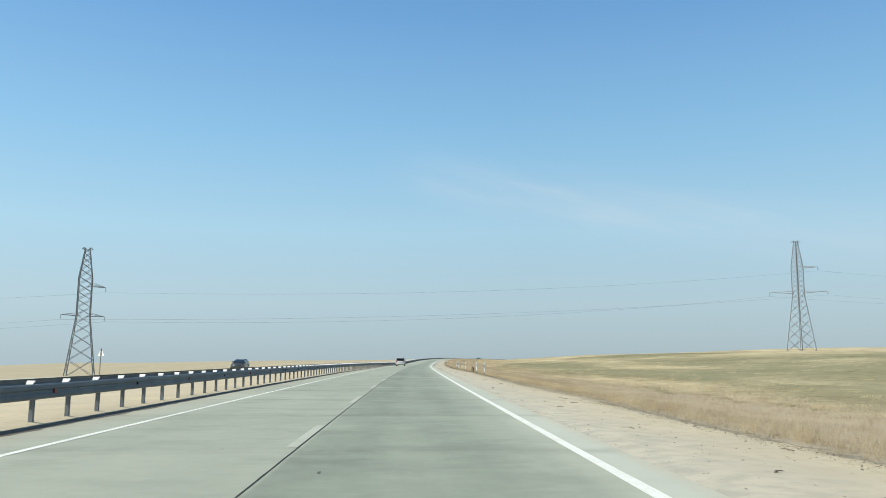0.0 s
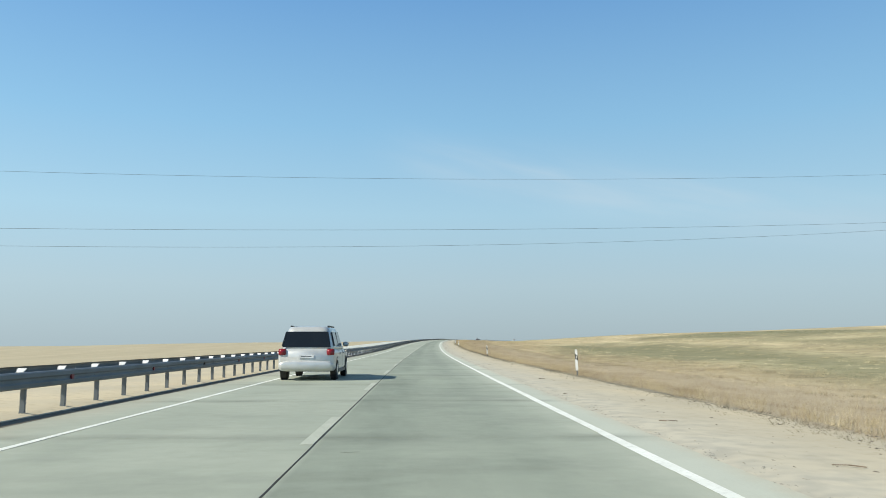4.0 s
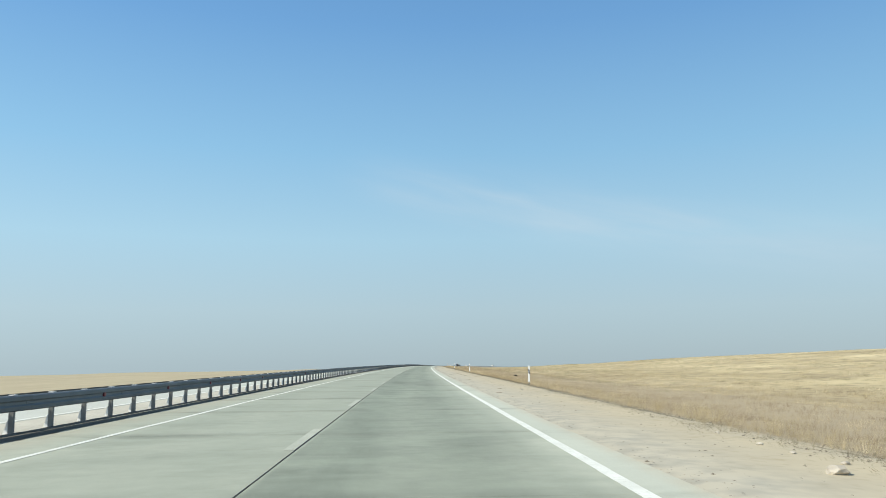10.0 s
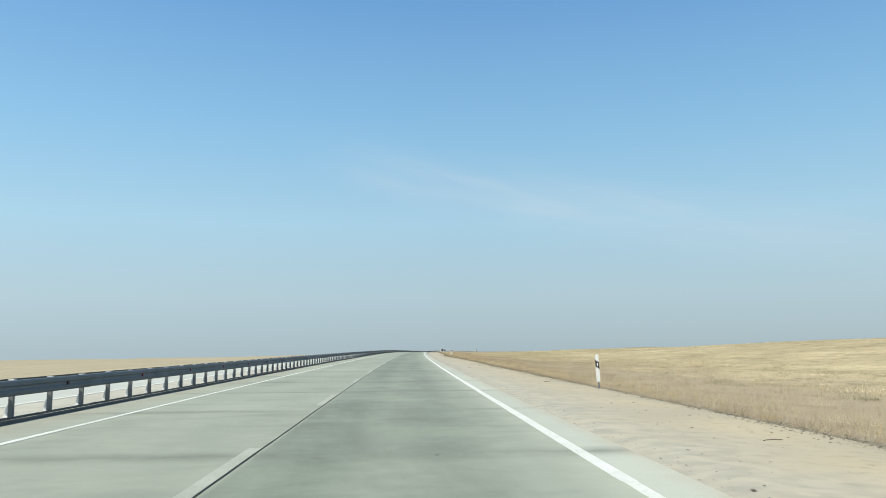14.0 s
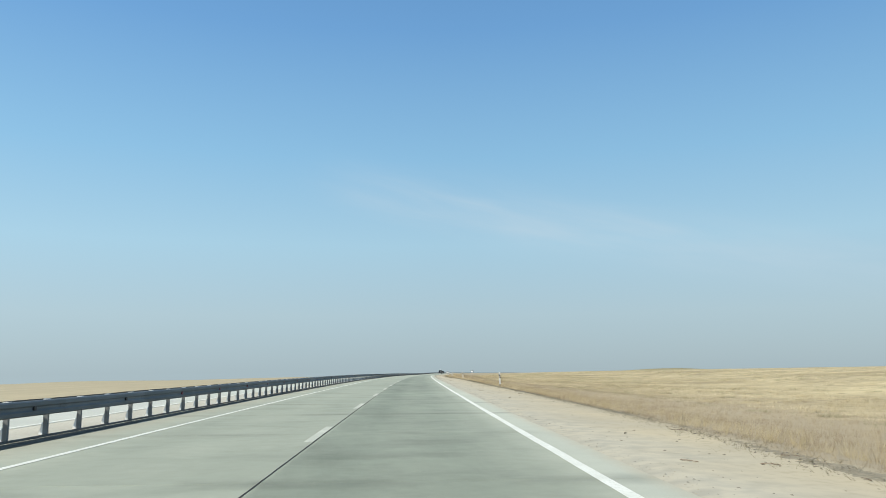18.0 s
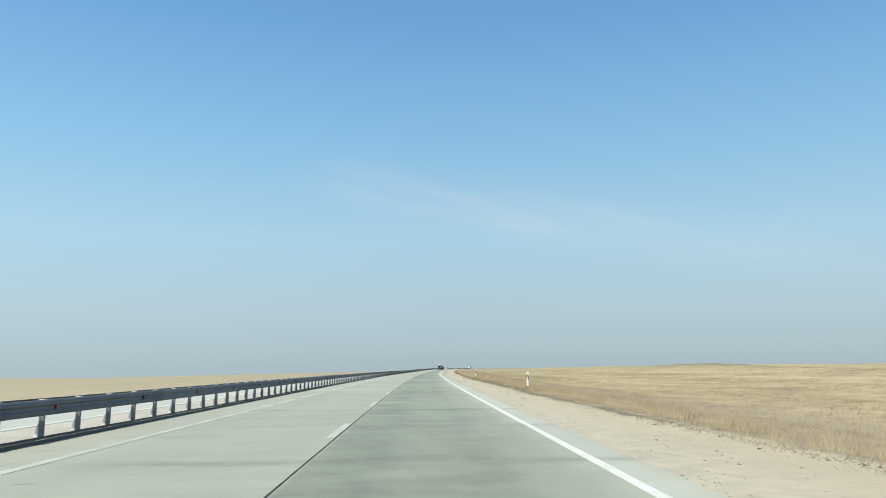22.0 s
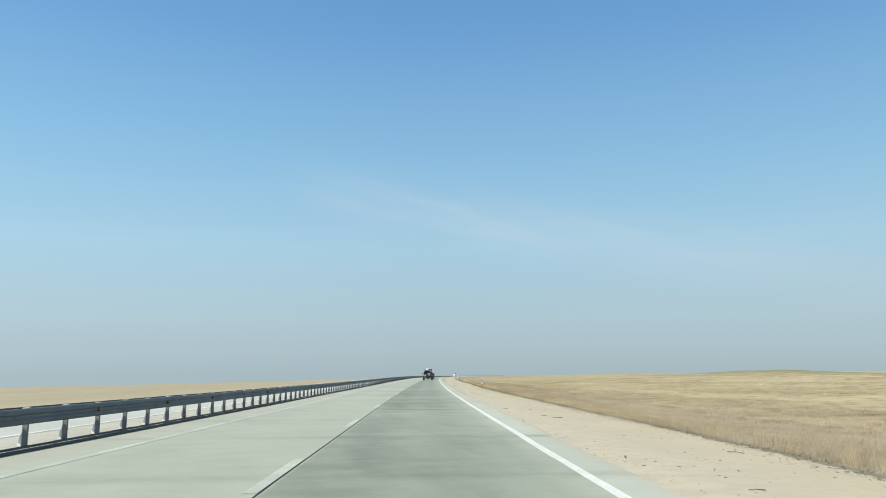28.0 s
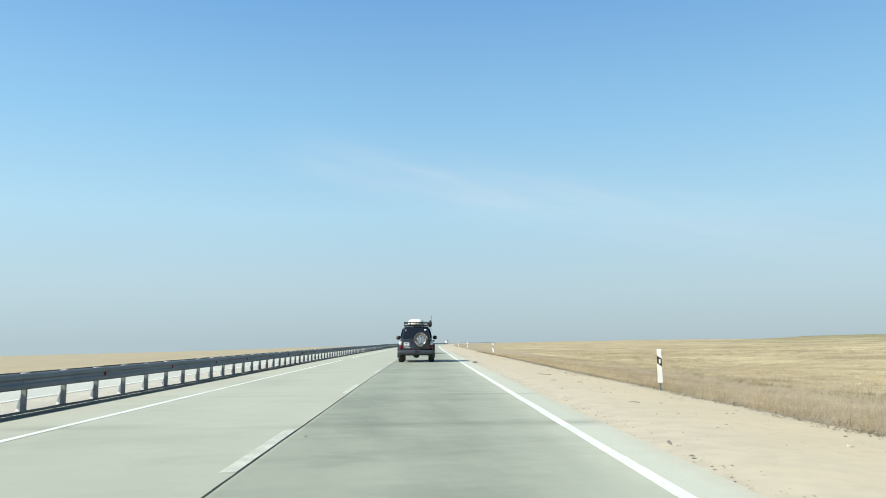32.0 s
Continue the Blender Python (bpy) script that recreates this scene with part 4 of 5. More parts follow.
# the line goes on beyond both towers
for tips, way in ((tips_l, Vector((-240, -57, -3))), (tips_r, Vector((240, 57, 9)))):
    for k in (0, 1, 2):
        tagged(new("power_cable", mesh_of("power_cable", *wire(tips[k], tips[k] + way, tips[k].z + way.z / 2 - 5, 0.5), M_CABLE)), "thin dark overhead cable running off over the steppe", "cable", "overhead cables")

# ---- warning sign on the far verge, seen from behind ----
o = tagged(new("warning_sign"), "bare metal back of a triangular warning sign on a thin post", "road sign")
_z = float(relief(82.3, -32.8))
o.matrix_basis = stand(82.3, -32.8, _z, -28)
child("post", mesh_of("post", *bar((0, -0.05, -0.4), (0, -0.05, 2.75), 0.075), M_LATTICE), o, "dark steel post")
_t = [(-0.46, 0), (0.46, 0), (0.0, 0.80)]
_v = [(x, 0.0, 1.98 + z) for x, z in _t] + [(x, 0.02, 1.98 + z) for x, z in _t]
child("plate", mesh_of("plate", _v, [(0, 1, 2), (5, 4, 3), (0, 3, 4, 1), (1, 4, 5, 2), (2, 5, 3, 0)], M_WHITE), o, "pale unpainted triangular plate")

# ---- vehicles ----
def paint(name, c, rough=0.3, metal=0.0, coat=0.6):
    m = material(name, c, tuple(x * 0.92 for x in c), rough, metal, scale=4, fine=80)
    m.node_tree.nodes["Principled BSDF"].inputs["Coat Weight"].default_value = coat
    return m


M_NAVY = paint("black_blue_paint", (0.016, 0.020, 0.032), 0.28)
M_SILVER = paint("silver_paint", (0.60, 0.61, 0.60), 0.35, 0.3)
M_DARKCAR = paint("graphite_paint", (0.05, 0.055, 0.06), 0.3)
M_WHITECAR = paint("white_paint", (0.78, 0.78, 0.77), 0.3)
M_TRUCK = paint("brown_tarpaulin", (0.20, 0.14, 0.11), 0.7, 0.0, 0.0)
M_TINT = material("tinted_glass", (0.012, 0.014, 0.016), rough=0.06)
M_TYRE = material("tyre_rubber", (0.025, 0.025, 0.025), (0.05, 0.047, 0.042), 0.85, scale=12, fine=60, bump=0.4)
M_ALLOY = material("alloy", (0.55, 0.56, 0.57), rough=0.3, metal=0.9)
M_TRIM = material("grey_bumper_metal", (0.055, 0.062, 0.074), (0.042, 0.048, 0.057), 0.45, 0.2, scale=5)
M_LAMP_R = material("red_lamp_lens", (0.22, 0.012, 0.02), rough=0.15)
M_LAMP_W = material("clear_lamp_lens", (0.70, 0.66, 0.64), rough=0.12)
M_SHELL = material("white_roof_box", (0.78, 0.78, 0.73), (0.70, 0.70, 0.66), 0.45, scale=4)
M_INK = material("dark_ink", (0.03, 0.03, 0.04), rough=0.6)
M_DECAL = material("white_lettering", (0.75, 0.75, 0.74), rough=0.6)


def loft(rings, power=4.0, n=20):
    """A closed body through rings (y, half width, z0, z1), each a rounded rectangle."""
    V, Q = [], []
    for y, hw, z0, z1 in rings:
        for i in range(n):
            a = 2 * math.pi * (i + 0.5) / n
            c, s = math.cos(a), math.sin(a)
            r = (abs(c) ** power + abs(s) ** power) ** (-1 / power)
            V.append((hw * r * c, y, (z0 + z1) / 2 + (z1 - z0) / 2 * r * s))
    for k in range(len(rings) - 1):
        for i in range(n):
            j = (i + 1) % n
            Q.append((k * n + i, k * n + j, (k + 1) * n + j, (k + 1) * n + i))
    Q.append(tuple(range(n - 1, -1, -1)))
    Q.append(tuple((len(rings) - 1) * n + i for i in range(n)))
    return V, [tuple(reversed(q)) for q in Q]


def house(levels, n=24, power=6.0):
    """A cabin stacked from levels (z, half width, y0, y1), each a rounded rectangle in plan."""
    V, Q = [], []
    for z, hw, y0, y1 in levels:
        for i in range(n):
            a = 2 * math.pi * (i + 0.5) / n
            c, s = math.cos(a), math.sin(a)
            r = (abs(c) ** power + abs(s) ** power) ** (-1 / power)
            V.append((hw * r * c, (y0 + y1) / 2 + (y1 - y0) / 2 * r * s, z))
    for k in range(len(levels) - 1):
        for i in range(n):
            j = (i + 1) % n
            Q.append((k * n + i, k * n + j, (k + 1) * n + j, (k + 1) * n + i))
    Q += [tuple(range(n - 1, -1, -1)), tuple((len(levels) - 1) * n + i for i in range(n))]
    return V, Q


def pane(a, b, c, d, thick=0.012):
    """A thin glass pane through four corners, its outside towards the winding's normal."""
    p = [Vector(x) for x in (a, b, c, d)]
    nrm = (p[1] - p[0]).cross(p[2] - p[0]).normalized() * thick
    return p + [q + nrm for q in p], [(3, 2, 1, 0), (4, 5, 6, 7), (0, 1, 5, 4), (1, 2, 6, 5), (2, 3, 7, 6), (3, 0, 4, 7)]


def ring_body(profile, axis="x", n=28):
    """A body turned round the x (or y) axis from a profile of (offset along the axis, radius)."""
    V, Q, k = [], [], len(profile)
    for i in range(n):
        a = 2 * math.pi * i / n
        for o, r in profile:
            V.append((o, r * math.cos(a), r * math.sin(a)) if axis == "x" else (r * math.cos(a), o, r * math.sin(a)))
    for i in range(n):
        j = (i + 1) % n
        for m in range(k - 1):
            Q.append((i * k + m, j * k + m, j * k + m + 1, i * k + m + 1))
    return V, Q


def wheel(parent, name, m, r=0.36, w=0.24, axis="x"):
    h = w / 2
    prof = [(-h, r * 0.62), (-h, r * 0.9), (-h * 0.8, r), (h * 0.8, r), (h, r * 0.9), (h, r * 0.62)]
    t = child(name, mesh_of(name, *ring_body(prof, axis), M_TYRE, True), parent, "", m)
    q = r * 0.62
    rim = child("rim", mesh_of("rim", *ring_body([(-h * 0.85, 0.0), (-h * 0.7, q * 0.25), (-h * 0.3, q * 0.3), (-h * 0.2, q * 0.84), (-h * 1.02, q * 0.95), (-h * 1.0, q), (h, q), (h * 0.8, 0)], axis), M_ALLOY if axis == "y" else M_TRIM, True), t)
    for i in range(6 if axis == "y" else 0):
        a = 2 * math.pi * i / 6
        c, s = math.cos(a), math.sin(a)
        child("spoke", mesh_of("spoke", *bar((q * 0.15 * c, -h * 0.85, q * 0.15 * s), (q * 0.93 * c, -h * 0.75, q * 0.93 * s), 0.055), M_ALLOY), t)
    return t


def plate(parent, x, y, z, w, h, rows):
    p = child("number_plate", mesh_of("number_plate", *box(x - w / 2, x + w / 2, y - 0.012, y, z - h / 2, z + h / 2), M_DECAL), parent, "white number plate with dark bars")
    for r in range(rows):
        zz = z + h * (0.22 - 0.44 * r) if rows > 1 else z
        child("plate_bar", mesh_of("plate_bar", *box(x - w * 0.34, x + w * 0.34, y - 0.016, y - 0.012, zz - h * 0.07, zz + h * 0.07), M_INK), p)


def off_roader():
    o = tagged(new("off_road_car"), "dark navy off-road wagon with a roof rack and rear spare wheel", "car")
    child("body", mesh_of("body", *loft([(0.0, 0.83, 0.60, 1.16), (0.05, 0.88, 0.52, 1.19), (0.5, 0.90, 0.48, 1.20), (3.2, 0.90, 0.48, 1.20), (3.5, 0.90, 0.48, 1.18), (4.5, 0.86, 0.5, 1.10), (4.68, 0.78, 0.56, 1.02)], 7), M_NAVY, True), o)
    child("cabin", mesh_of("cabin", *house([(1.14, 0.87, 0.01, 3.35), (1.22, 0.86, 0.02, 3.25), (1.55, 0.79, 0.11, 2.85), (1.80, 0.70, 0.20, 2.55), (1.87, 0.64, 0.28, 2.42), (1.89, 0.5, 0.4, 2.3)]), M_NAVY, True), o)
    child("rear_window", mesh_of("rear_window", *pane((-0.72, 0.028, 1.24), (0.72, 0.028, 1.24), (0.60, 0.19, 1.78), (-0.60, 0.19, 1.78)), M_TINT), o, "dark rear window")
    for sx in (-1, 1):
        for y0, y1 in ((0.35, 1.15), (1.22, 2.0), (2.07, 2.75)):
            k = [(sx * 0.845, y0, 1.26), (sx * 0.845, y1, 1.26), (sx * 0.715, min(y1, 2.45), 1.76), (sx * 0.715, y0 + 0.05, 1.76)]
            child("side_window", mesh_of("side_window", *pane(*(k if sx > 0 else k[::-1])), M_TINT), o)
        child("tail_lamp", mesh_of("tail_lamp", *loft([(-0.03, 0.075, 0.70, 0.89), (0.10, 0.085, 0.68, 0.90)], 5, 12), M_LAMP_R, True), o, "red tail lamp", Matrix.Translation((sx * 0.81, 0, 0)))
        child("reverse_lamp", mesh_of("reverse_lamp", *loft([(-0.025, 0.07, 0.90, 1.09), (0.10, 0.08, 0.90, 1.10)], 5, 12), M_LAMP_W, True), o, "clear upper lamp", Matrix.Translation((sx * 0.81, 0, 0)))
        child("mirror", mesh_of("mirror", *loft([(2.45, 0.10, 1.20, 1.40), (2.55, 0.11, 1.19, 1.41), (2.62, 0.08, 1.22, 1.38)], 4, 12), M_BLACK, True), o, "black door mirror", Matrix.Translation((sx * 1.02, 0, 0)))
        for y in (0.85, 3.78):
            child("wheel_arch", mesh_of("wheel_arch", *[joined(*[bar((sx * 0.93, y + 0.50 * math.cos(a), 0.42 + 0.50 * math.sin(a)), (sx * 0.93, y + 0.50 * math.cos(a + 0.4), 0.42 + 0.50 * math.sin(a + 0.4)), 0.12) for a in np.arange(-0.1, 3.2, 0.4)])][0], M_TRIM), o)
            wheel(o, "wheel", Matrix.Translation((sx * 0.80, y, 0.41)), 0.41, 0.29)
    child("bumper", mesh_of("bumper", *loft([(-0.20, 0.86, 0.46, 0.60), (-0.17, 0.92, 0.42, 0.64), (0.05, 0.96, 0.40, 0.66), (0.12, 0.95, 0.42, 0.64)], 6), M_TRIM, True), o, "grey steel rear bumper")
    child("tow_hitch", mesh_of("tow_hitch", *joined(box(-0.06, 0.06, -0.26, 0.0, 0.52, 0.60), box(-0.03, 0.03, -0.30, -0.25, 0.52, 0.68)), M_BLACK), o)
    child("axle", mesh_of("axle", *joined(bar((-0.7, 0.85, 0.40), (0.7, 0.85, 0.40), 0.11), loft([(0.68, 0.12, 0.26, 0.52), (0.85, 0.17, 0.22, 0.56), (1.0, 0.10, 0.3, 0.5)], 3, 10)), M_BLACK), o)
    child("step", mesh_of("step", *joined(box(-0.94, -0.80, 1.35, 3.2, 0.42, 0.48), box(0.80, 0.94, 1.35, 3.2, 0.42, 0.48)), M_BLACK), o)
    spare = wheel(o, "spare_wheel", Matrix.Translation((0.28, -0.17, 1.17)), 0.405, 0.25, "y")
    for i in list(range(1, 6)) + list(range(11, 16)):
        a = 2 * math.pi * i / 20
        p = [Vector((0.315 * math.cos(a + d), -0.128, 0.315 * math.sin(a + d))) for d in (-0.11, 0.11)]
        child("lettering_bar", mesh_of("lettering_bar", *bar(p[0], p[1], 0.035), M_DECAL), spare)
    plate(o, -0.50, -0.005, 0.94, 0.29, 0.20, 2)
    child("badge", mesh_of("badge", *box(-0.62, -0.30, -0.012, 0.0, 0.75, 0.775), M_DECAL), o, "pale maker's lettering bar")
    child("sticker", mesh_of("sticker", *[([(0.48 + 0.07 * math.cos(a), 0.150 + d, 1.70 + 0.045 * math.sin(a)) for d in (0, -0.012) for a in np.arange(0, 6.28, 0.524)], [tuple(range(12)), tuple(range(23, 11, -1))])][0], M_DECAL), o, "white oval sticker")
    child("sticker", mesh_of("sticker", *box(-0.58, -0.52, 0.135, 0.147, 1.66, 1.71), M_DECAL), o)
    rack = child("roof_rack", mesh_of("roof_rack", *joined(*([bar((-0.62, y, 1.95), (0.62, y, 1.95), 0.04) for y in np.linspace(0.15, 2.3, 8)] + [bar((x, 0.15, z), (x, 2.3, z), 0.04) for x in (-0.62, 0.62) for z in (1.95, 2.09)] + [bar((-0.62, y, 2.09), (0.62, y, 2.09), 0.045) for y in (0.15, 2.3)] + [bar((x, 0.15, 1.95), (x, 0.15, 2.09), 0.035) for x in (-0.62, -0.3, 0.0, 0.3, 0.62)] + [bar((x, y, 1.84), (x, y, 1.95), 0.04) for x in (-0.6, 0.6) for y in (0.5, 1.3, 2.1)])), M_BLACK), o, "black tubular roof rack")
    child("roof_box", mesh_of("roof_box", *house([(1.97, 0.38, 0.25, 2.1), (2.06, 0.44, 0.22, 2.15), (2.16, 0.42, 0.3, 2.1), (2.25, 0.33, 0.45, 1.95), (2.28, 0.2, 0.7, 1.7)], 24, 3.5), M_SHELL, True), rack, "rounded white roof box")
    child("awning_bag", mesh_of("awning_bag", *house([(1.86, 0.05, 0.2, 2.2), (1.92, 0.10, 0.14, 2.28), (2.08, 0.11, 0.12, 2.3), (2.17, 0.06, 0.16, 2.25), (2.21, 0.02, 0.3, 2.1)], 16, 3), M_BLACK, True), rack, "rolled black awning bag", Matrix.Translation((0.75, 0, 0)))
    child("aerial", mesh_of("aerial", *bar((0.80, 3.4, 1.15), (0.84, 3.2, 2.55), 0.012), M_BLACK), o)
    return o


def hatch(label, body, kind="car", tall=1.62, half=0.87, length=4.5):
    """An estate car or people carrier, with its glass, lamps, wheels, mirrors and plate."""
    o = tagged(new(kind), label, "car")
    b = 0.95
    child("body", mesh_of("body", *loft([(0.0, half - 0.06, 0.34, b), (0.08, half, 0.28, b + 0.04), (1.0, half, 0.24, b + 0.05), (length - 1.3, half, 0.24, b + 0.02), (length - 0.5, half - 0.03, 0.26, b - 0.10), (length, half - 0.12, 0.34, b - 0.22)], 9, 44), body, True), o)
    child("cabin", mesh_of("cabin", *house([(b, half - 0.03, 0.04, length - 0.95), (b + 0.08, half - 0.05, 0.06, length - 1.1), (tall - 0.18, half - 0.17, 0.24, length - 1.85), (tall - 0.04, half - 0.24, 0.34, length - 2.1), (tall, half - 0.35, 0.5, length - 2.3)], 44, 9), body, True), o)
    w = half - 0.12
    child("rear_window", mesh_of("rear_window", *pane((-w, 0.045, b + 0.06), (w, 0.045, b + 0.06), (w - 0.10, 0.23, tall - 0.17), (-w + 0.10, 0.23, tall - 0.17), 0.02), M_TINT), o, "dark rear window")
    child("windscreen", mesh_of("windscreen", *pane((w, length - 1.09, b + 0.08), (-w, length - 1.09, b + 0.08), (-w + 0.10, length - 1.86, tall - 0.16), (w - 0.10, length - 1.86, tall - 0.16), 0.03), M_TINT), o, "dark windscreen")
    for sx in (-1, 1):
        for y0, y1 in ((0.4, 1.35), (1.42, 2.35)):
            k = [(sx * (half - 0.05), y0, b + 0.10), (sx * (half - 0.05), y1, b + 0.10), (sx * (half - 0.16), y1 - 0.1, tall - 0.17), (sx * (half - 0.16), y0 + 0.1, tall - 0.17)]
            child("side_window", mesh_of("side_window", *pane(*(k if sx > 0 else k[::-1]), 0.02), M_TINT), o)
        child("tail_lamp", mesh_of("tail_lamp", *loft([(-0.025, 0.11, 0.78, 0.96), (0.10, 0.12, 0.76, 0.975)], 8, 20), M_LAMP_R, True), o, "dark red tail lamp", Matrix.Translation((sx * (half - 0.125), 0.0, 0)))
        child("head_lamp", mesh_of("head_lamp", *loft([(length - 0.3, 0.17, 0.58, 0.76), (length - 0.02, 0.14, 0.58, 0.72)], 5, 12), M_LAMP_W, True), o, "clear head lamp", Matrix.Translation((sx * (half - 0.24), -0.02, 0)))
        child("mirror", mesh_of("mirror", *loft([(length - 1.75, 0.10, b + 0.08, b + 0.24), (length - 1.6, 0.08, b + 0.09, b + 0.22)], 4, 12), body, True), o, "", Matrix.Translation((sx * (half + 0.07), 0, 0)))
        for y in (0.8, length - 0.85):
            child("wheel_arch", mesh_of("wheel_arch", *ring_body([(half - 0.12, 0.0), (half + 0.004, 0.385), (half + 0.006, 0.36), (half - 0.10, 0.35)]), M_BLACK), o, "black wheel arch", Matrix.Translation((0, y, 0.34)) @ Matrix.Diagonal((sx, 1, 1, 1)))
            tyre = wheel(o, "wheel", Matrix.Translation((sx * (half - 0.085), y, 0.32)), 0.32, 0.2)
            child("hub_cap", mesh_of("hub_cap", *ring_body([(0.075, 0.20), (0.095, 0.17), (0.10, 0.05), (0.10, 0.0)]), M_ALLOY, True), tyre, "silver hub cap", Matrix.Diagonal((sx, 1, 1, 1)))
        for y in (1.38, 2.42, 3.25):
            child("door_seam", mesh_of("door_seam", *box(half - 0.01, half + 0.0025, y - 0.006, y + 0.006, 0.36, b - 0.03), M_BLACK), o, "", Matrix.Diagonal((sx, 1, 1, 1)))
        for y in (1.55, 2.58):
            child("door_handle", mesh_of("door_handle", *box(half - 0.01, half + 0.025, y, y + 0.17, 0.80, 0.835), M_TRIM), o, "", Matrix.Diagonal((sx, 1, 1, 1)))
        child("sill", mesh_of("sill", *box(half - 0.10, half + 0.006, 1.2, length - 1.3, 0.22, 0.31), M_TRIM), o, "dark lower sill", Matrix.Diagonal((sx, 1, 1, 1)))
    child("bumper", mesh_of("bumper", *loft([(-0.08, half - 0.12, 0.36, 0.56), (-0.05, half - 0.05, 0.33, 0.60), (0.15, half, 0.32, 0.60)], 5), body, True), o)
    plate(o, 0, -0.012, 0.735, 0.46, 0.10, 1)
    child("roof_rail", mesh_of("roof_rail", *bar((-half + 0.28, 0.6, tall + 0.01), (-half + 0.28, length - 2.4, tall + 0.01), 0.04), M_BLACK), o)
    child("roof_rail", mesh_of("roof_rail", *bar((half - 0.28, 0.6, tall + 0.01), (half - 0.28, length - 2.4, tall + 0.01), 0.04), M_BLACK), o)
    return o


def lorry():
    o = tagged(new("lorry"), "distant lorry with a brown tarpaulin body on the highway", "lorry")
    child("load_body", mesh_of("load_body", *loft([(0, 1.22, 1.1, 3.6), (0.05, 1.25, 1.05, 3.65), (7.0, 1.25, 1.05, 3.65)], 12), M_TRUCK), o)
    child("chassis", mesh_of("chassis", *box(-0.5, 0.5, 0.2, 9.2, 0.6, 1.05), M_BLACK), o)
    child("cab", mesh_of("cab", *house([(0.6, 1.2, 7.3, 9.5), (1.8, 1.2, 7.3, 9.5), (2.9, 1.12, 7.35, 9.2), (3.0, 1.0, 7.5, 9.0)]), M_WHITECAR, True), o)
    child("tail_board", mesh_of("tail_board", *box(-1.2, 1.2, -0.06, 0.0, 0.62, 0.95), M_TRIM), o)
    for sx in (-1, 1):
        for y in (1.4, 2.6, 8.3):
            wheel(o, "wheel", Matrix.Translation((sx * 1.05, y, 0.5)), 0.5, 0.32)
    return o


off_roader().matrix_basis = stand(976.0, -0.28, 0.0)
hatch("silver estate car with a dark rear window in the overtaking lane", M_SILVER, "estate_car", 1.66, 0.86, 4.6).matrix_basis = stand(150.3, -3.75, 0)
hatch("graphite hatchback in front of the off-road wagon", M_DARKCAR, "hatchback", 1.55, 0.84, 4.3).matrix_basis = stand(1003.2, -0.05, 0)
hatch("small white car far ahead on the highway", M_WHITECAR, "hatchback", 1.5, 0.85, 4.2).matrix_basis = stand(1159, -3.3, 0)
hatch("dark oncoming saloon seen over the barrier on the far carriageway", M_DARKCAR, "saloon_car", 1.46, 0.87, 4.5).matrix_basis = stand(113, -25.0, -0.3, 180)
lorry().matrix_basis = stand(1720, -11.5, 0, 180)

# ---- grass, weeds and litter of the verge ----
def fast_mesh(name, V, T, mat, sward=False):
    """A triangle mesh straight from arrays; a sward is shaded softly, like the ground that it covers."""
    me = bpy.data.meshes.new(name)
    me.vertices.add(len(V))
    me.vertices.foreach_set("co", V.astype(np.float32).ravel())
    me.loops.add(T.size)
    me.loops.foreach_set("vertex_index", T.astype(np.int32).ravel())
    me.polygons.add(len(T))
    me.polygons.foreach_set("loop_start", np.arange(0, T.size, 3, dtype=np.int32))
    me.materials.append(mat)
    me.update(calc_edges=True)
    if sward:
        up = me.attributes.new("custom_normal", "FLOAT_VECTOR", "POINT")
        up.data.foreach_set("vector", np.tile(np.array([0, 0, 1], np.float32), len(V)))
    return me


def blade_material(name, a, b, c):
    m = bpy.data.materials.new(name)
    m.use_nodes = True
    N, L = m.node_tree.nodes, m.node_tree.links
    bsdf = N["Principled BSDF"]
    bsdf.inputs["Roughness"].default_value = 0.8
    bsdf.inputs["Specular IOR Level"].default_value = 0.2
    geo, ramp = N.new("ShaderNodeNewGeometry"), N.new("ShaderNodeValToRGB")
    ramp.color_ramp.elements[0].color, ramp.color_ramp.elements[1].color = (*a, 1), (*c, 1)
    ramp.color_ramp.elements.new(0.5).color = (*b, 1)
    # thin blades let some of the light through
    thin, half = N.new("ShaderNodeBsdfTranslucent"), N.new("ShaderNodeMixShader")
    half.inputs[0].default_value = 0.12
    L.new(bsdf.outputs[0], half.inputs[1])
    L.new(thin.outputs[0], half.inputs[2])
    L.new(half.outputs[0], N["Material Output"].inputs[0])
    big = N.new("ShaderNodeTexNoise")
    big.inputs["Scale"].default_value, big.inputs["Detail"].default_value = 0.42, 5
    L.new(geo.outputs["Position"], big.inputs["Vector"])
    add = N.new("ShaderNodeMath")
    add.operation = "MULTIPLY_ADD"
    add.inputs[1].default_value, add.inputs[2].default_value = 0.36, -0.18
    L.new(geo.outputs["Random Per Island"], add.inputs[0])
    s = N.new("ShaderNodeMath")
    L.new(add.outputs[0], s.inputs[0])
    wide = N.new("ShaderNodeMapRange")
    wide.inputs[1].default_value, wide.inputs[2].default_value = 0.38, 0.62
    L.new(big.outputs[0], wide.inputs[0])
    L.new(wide.outputs[0], s.inputs[1])
    L.new(s.outputs[0], ramp.inputs[0])
    tint = banded(N, L, ramp.outputs[0])
    L.new(tint, bsdf.inputs["Base Color"])
    L.new(tint, thin.inputs[0])
    return m


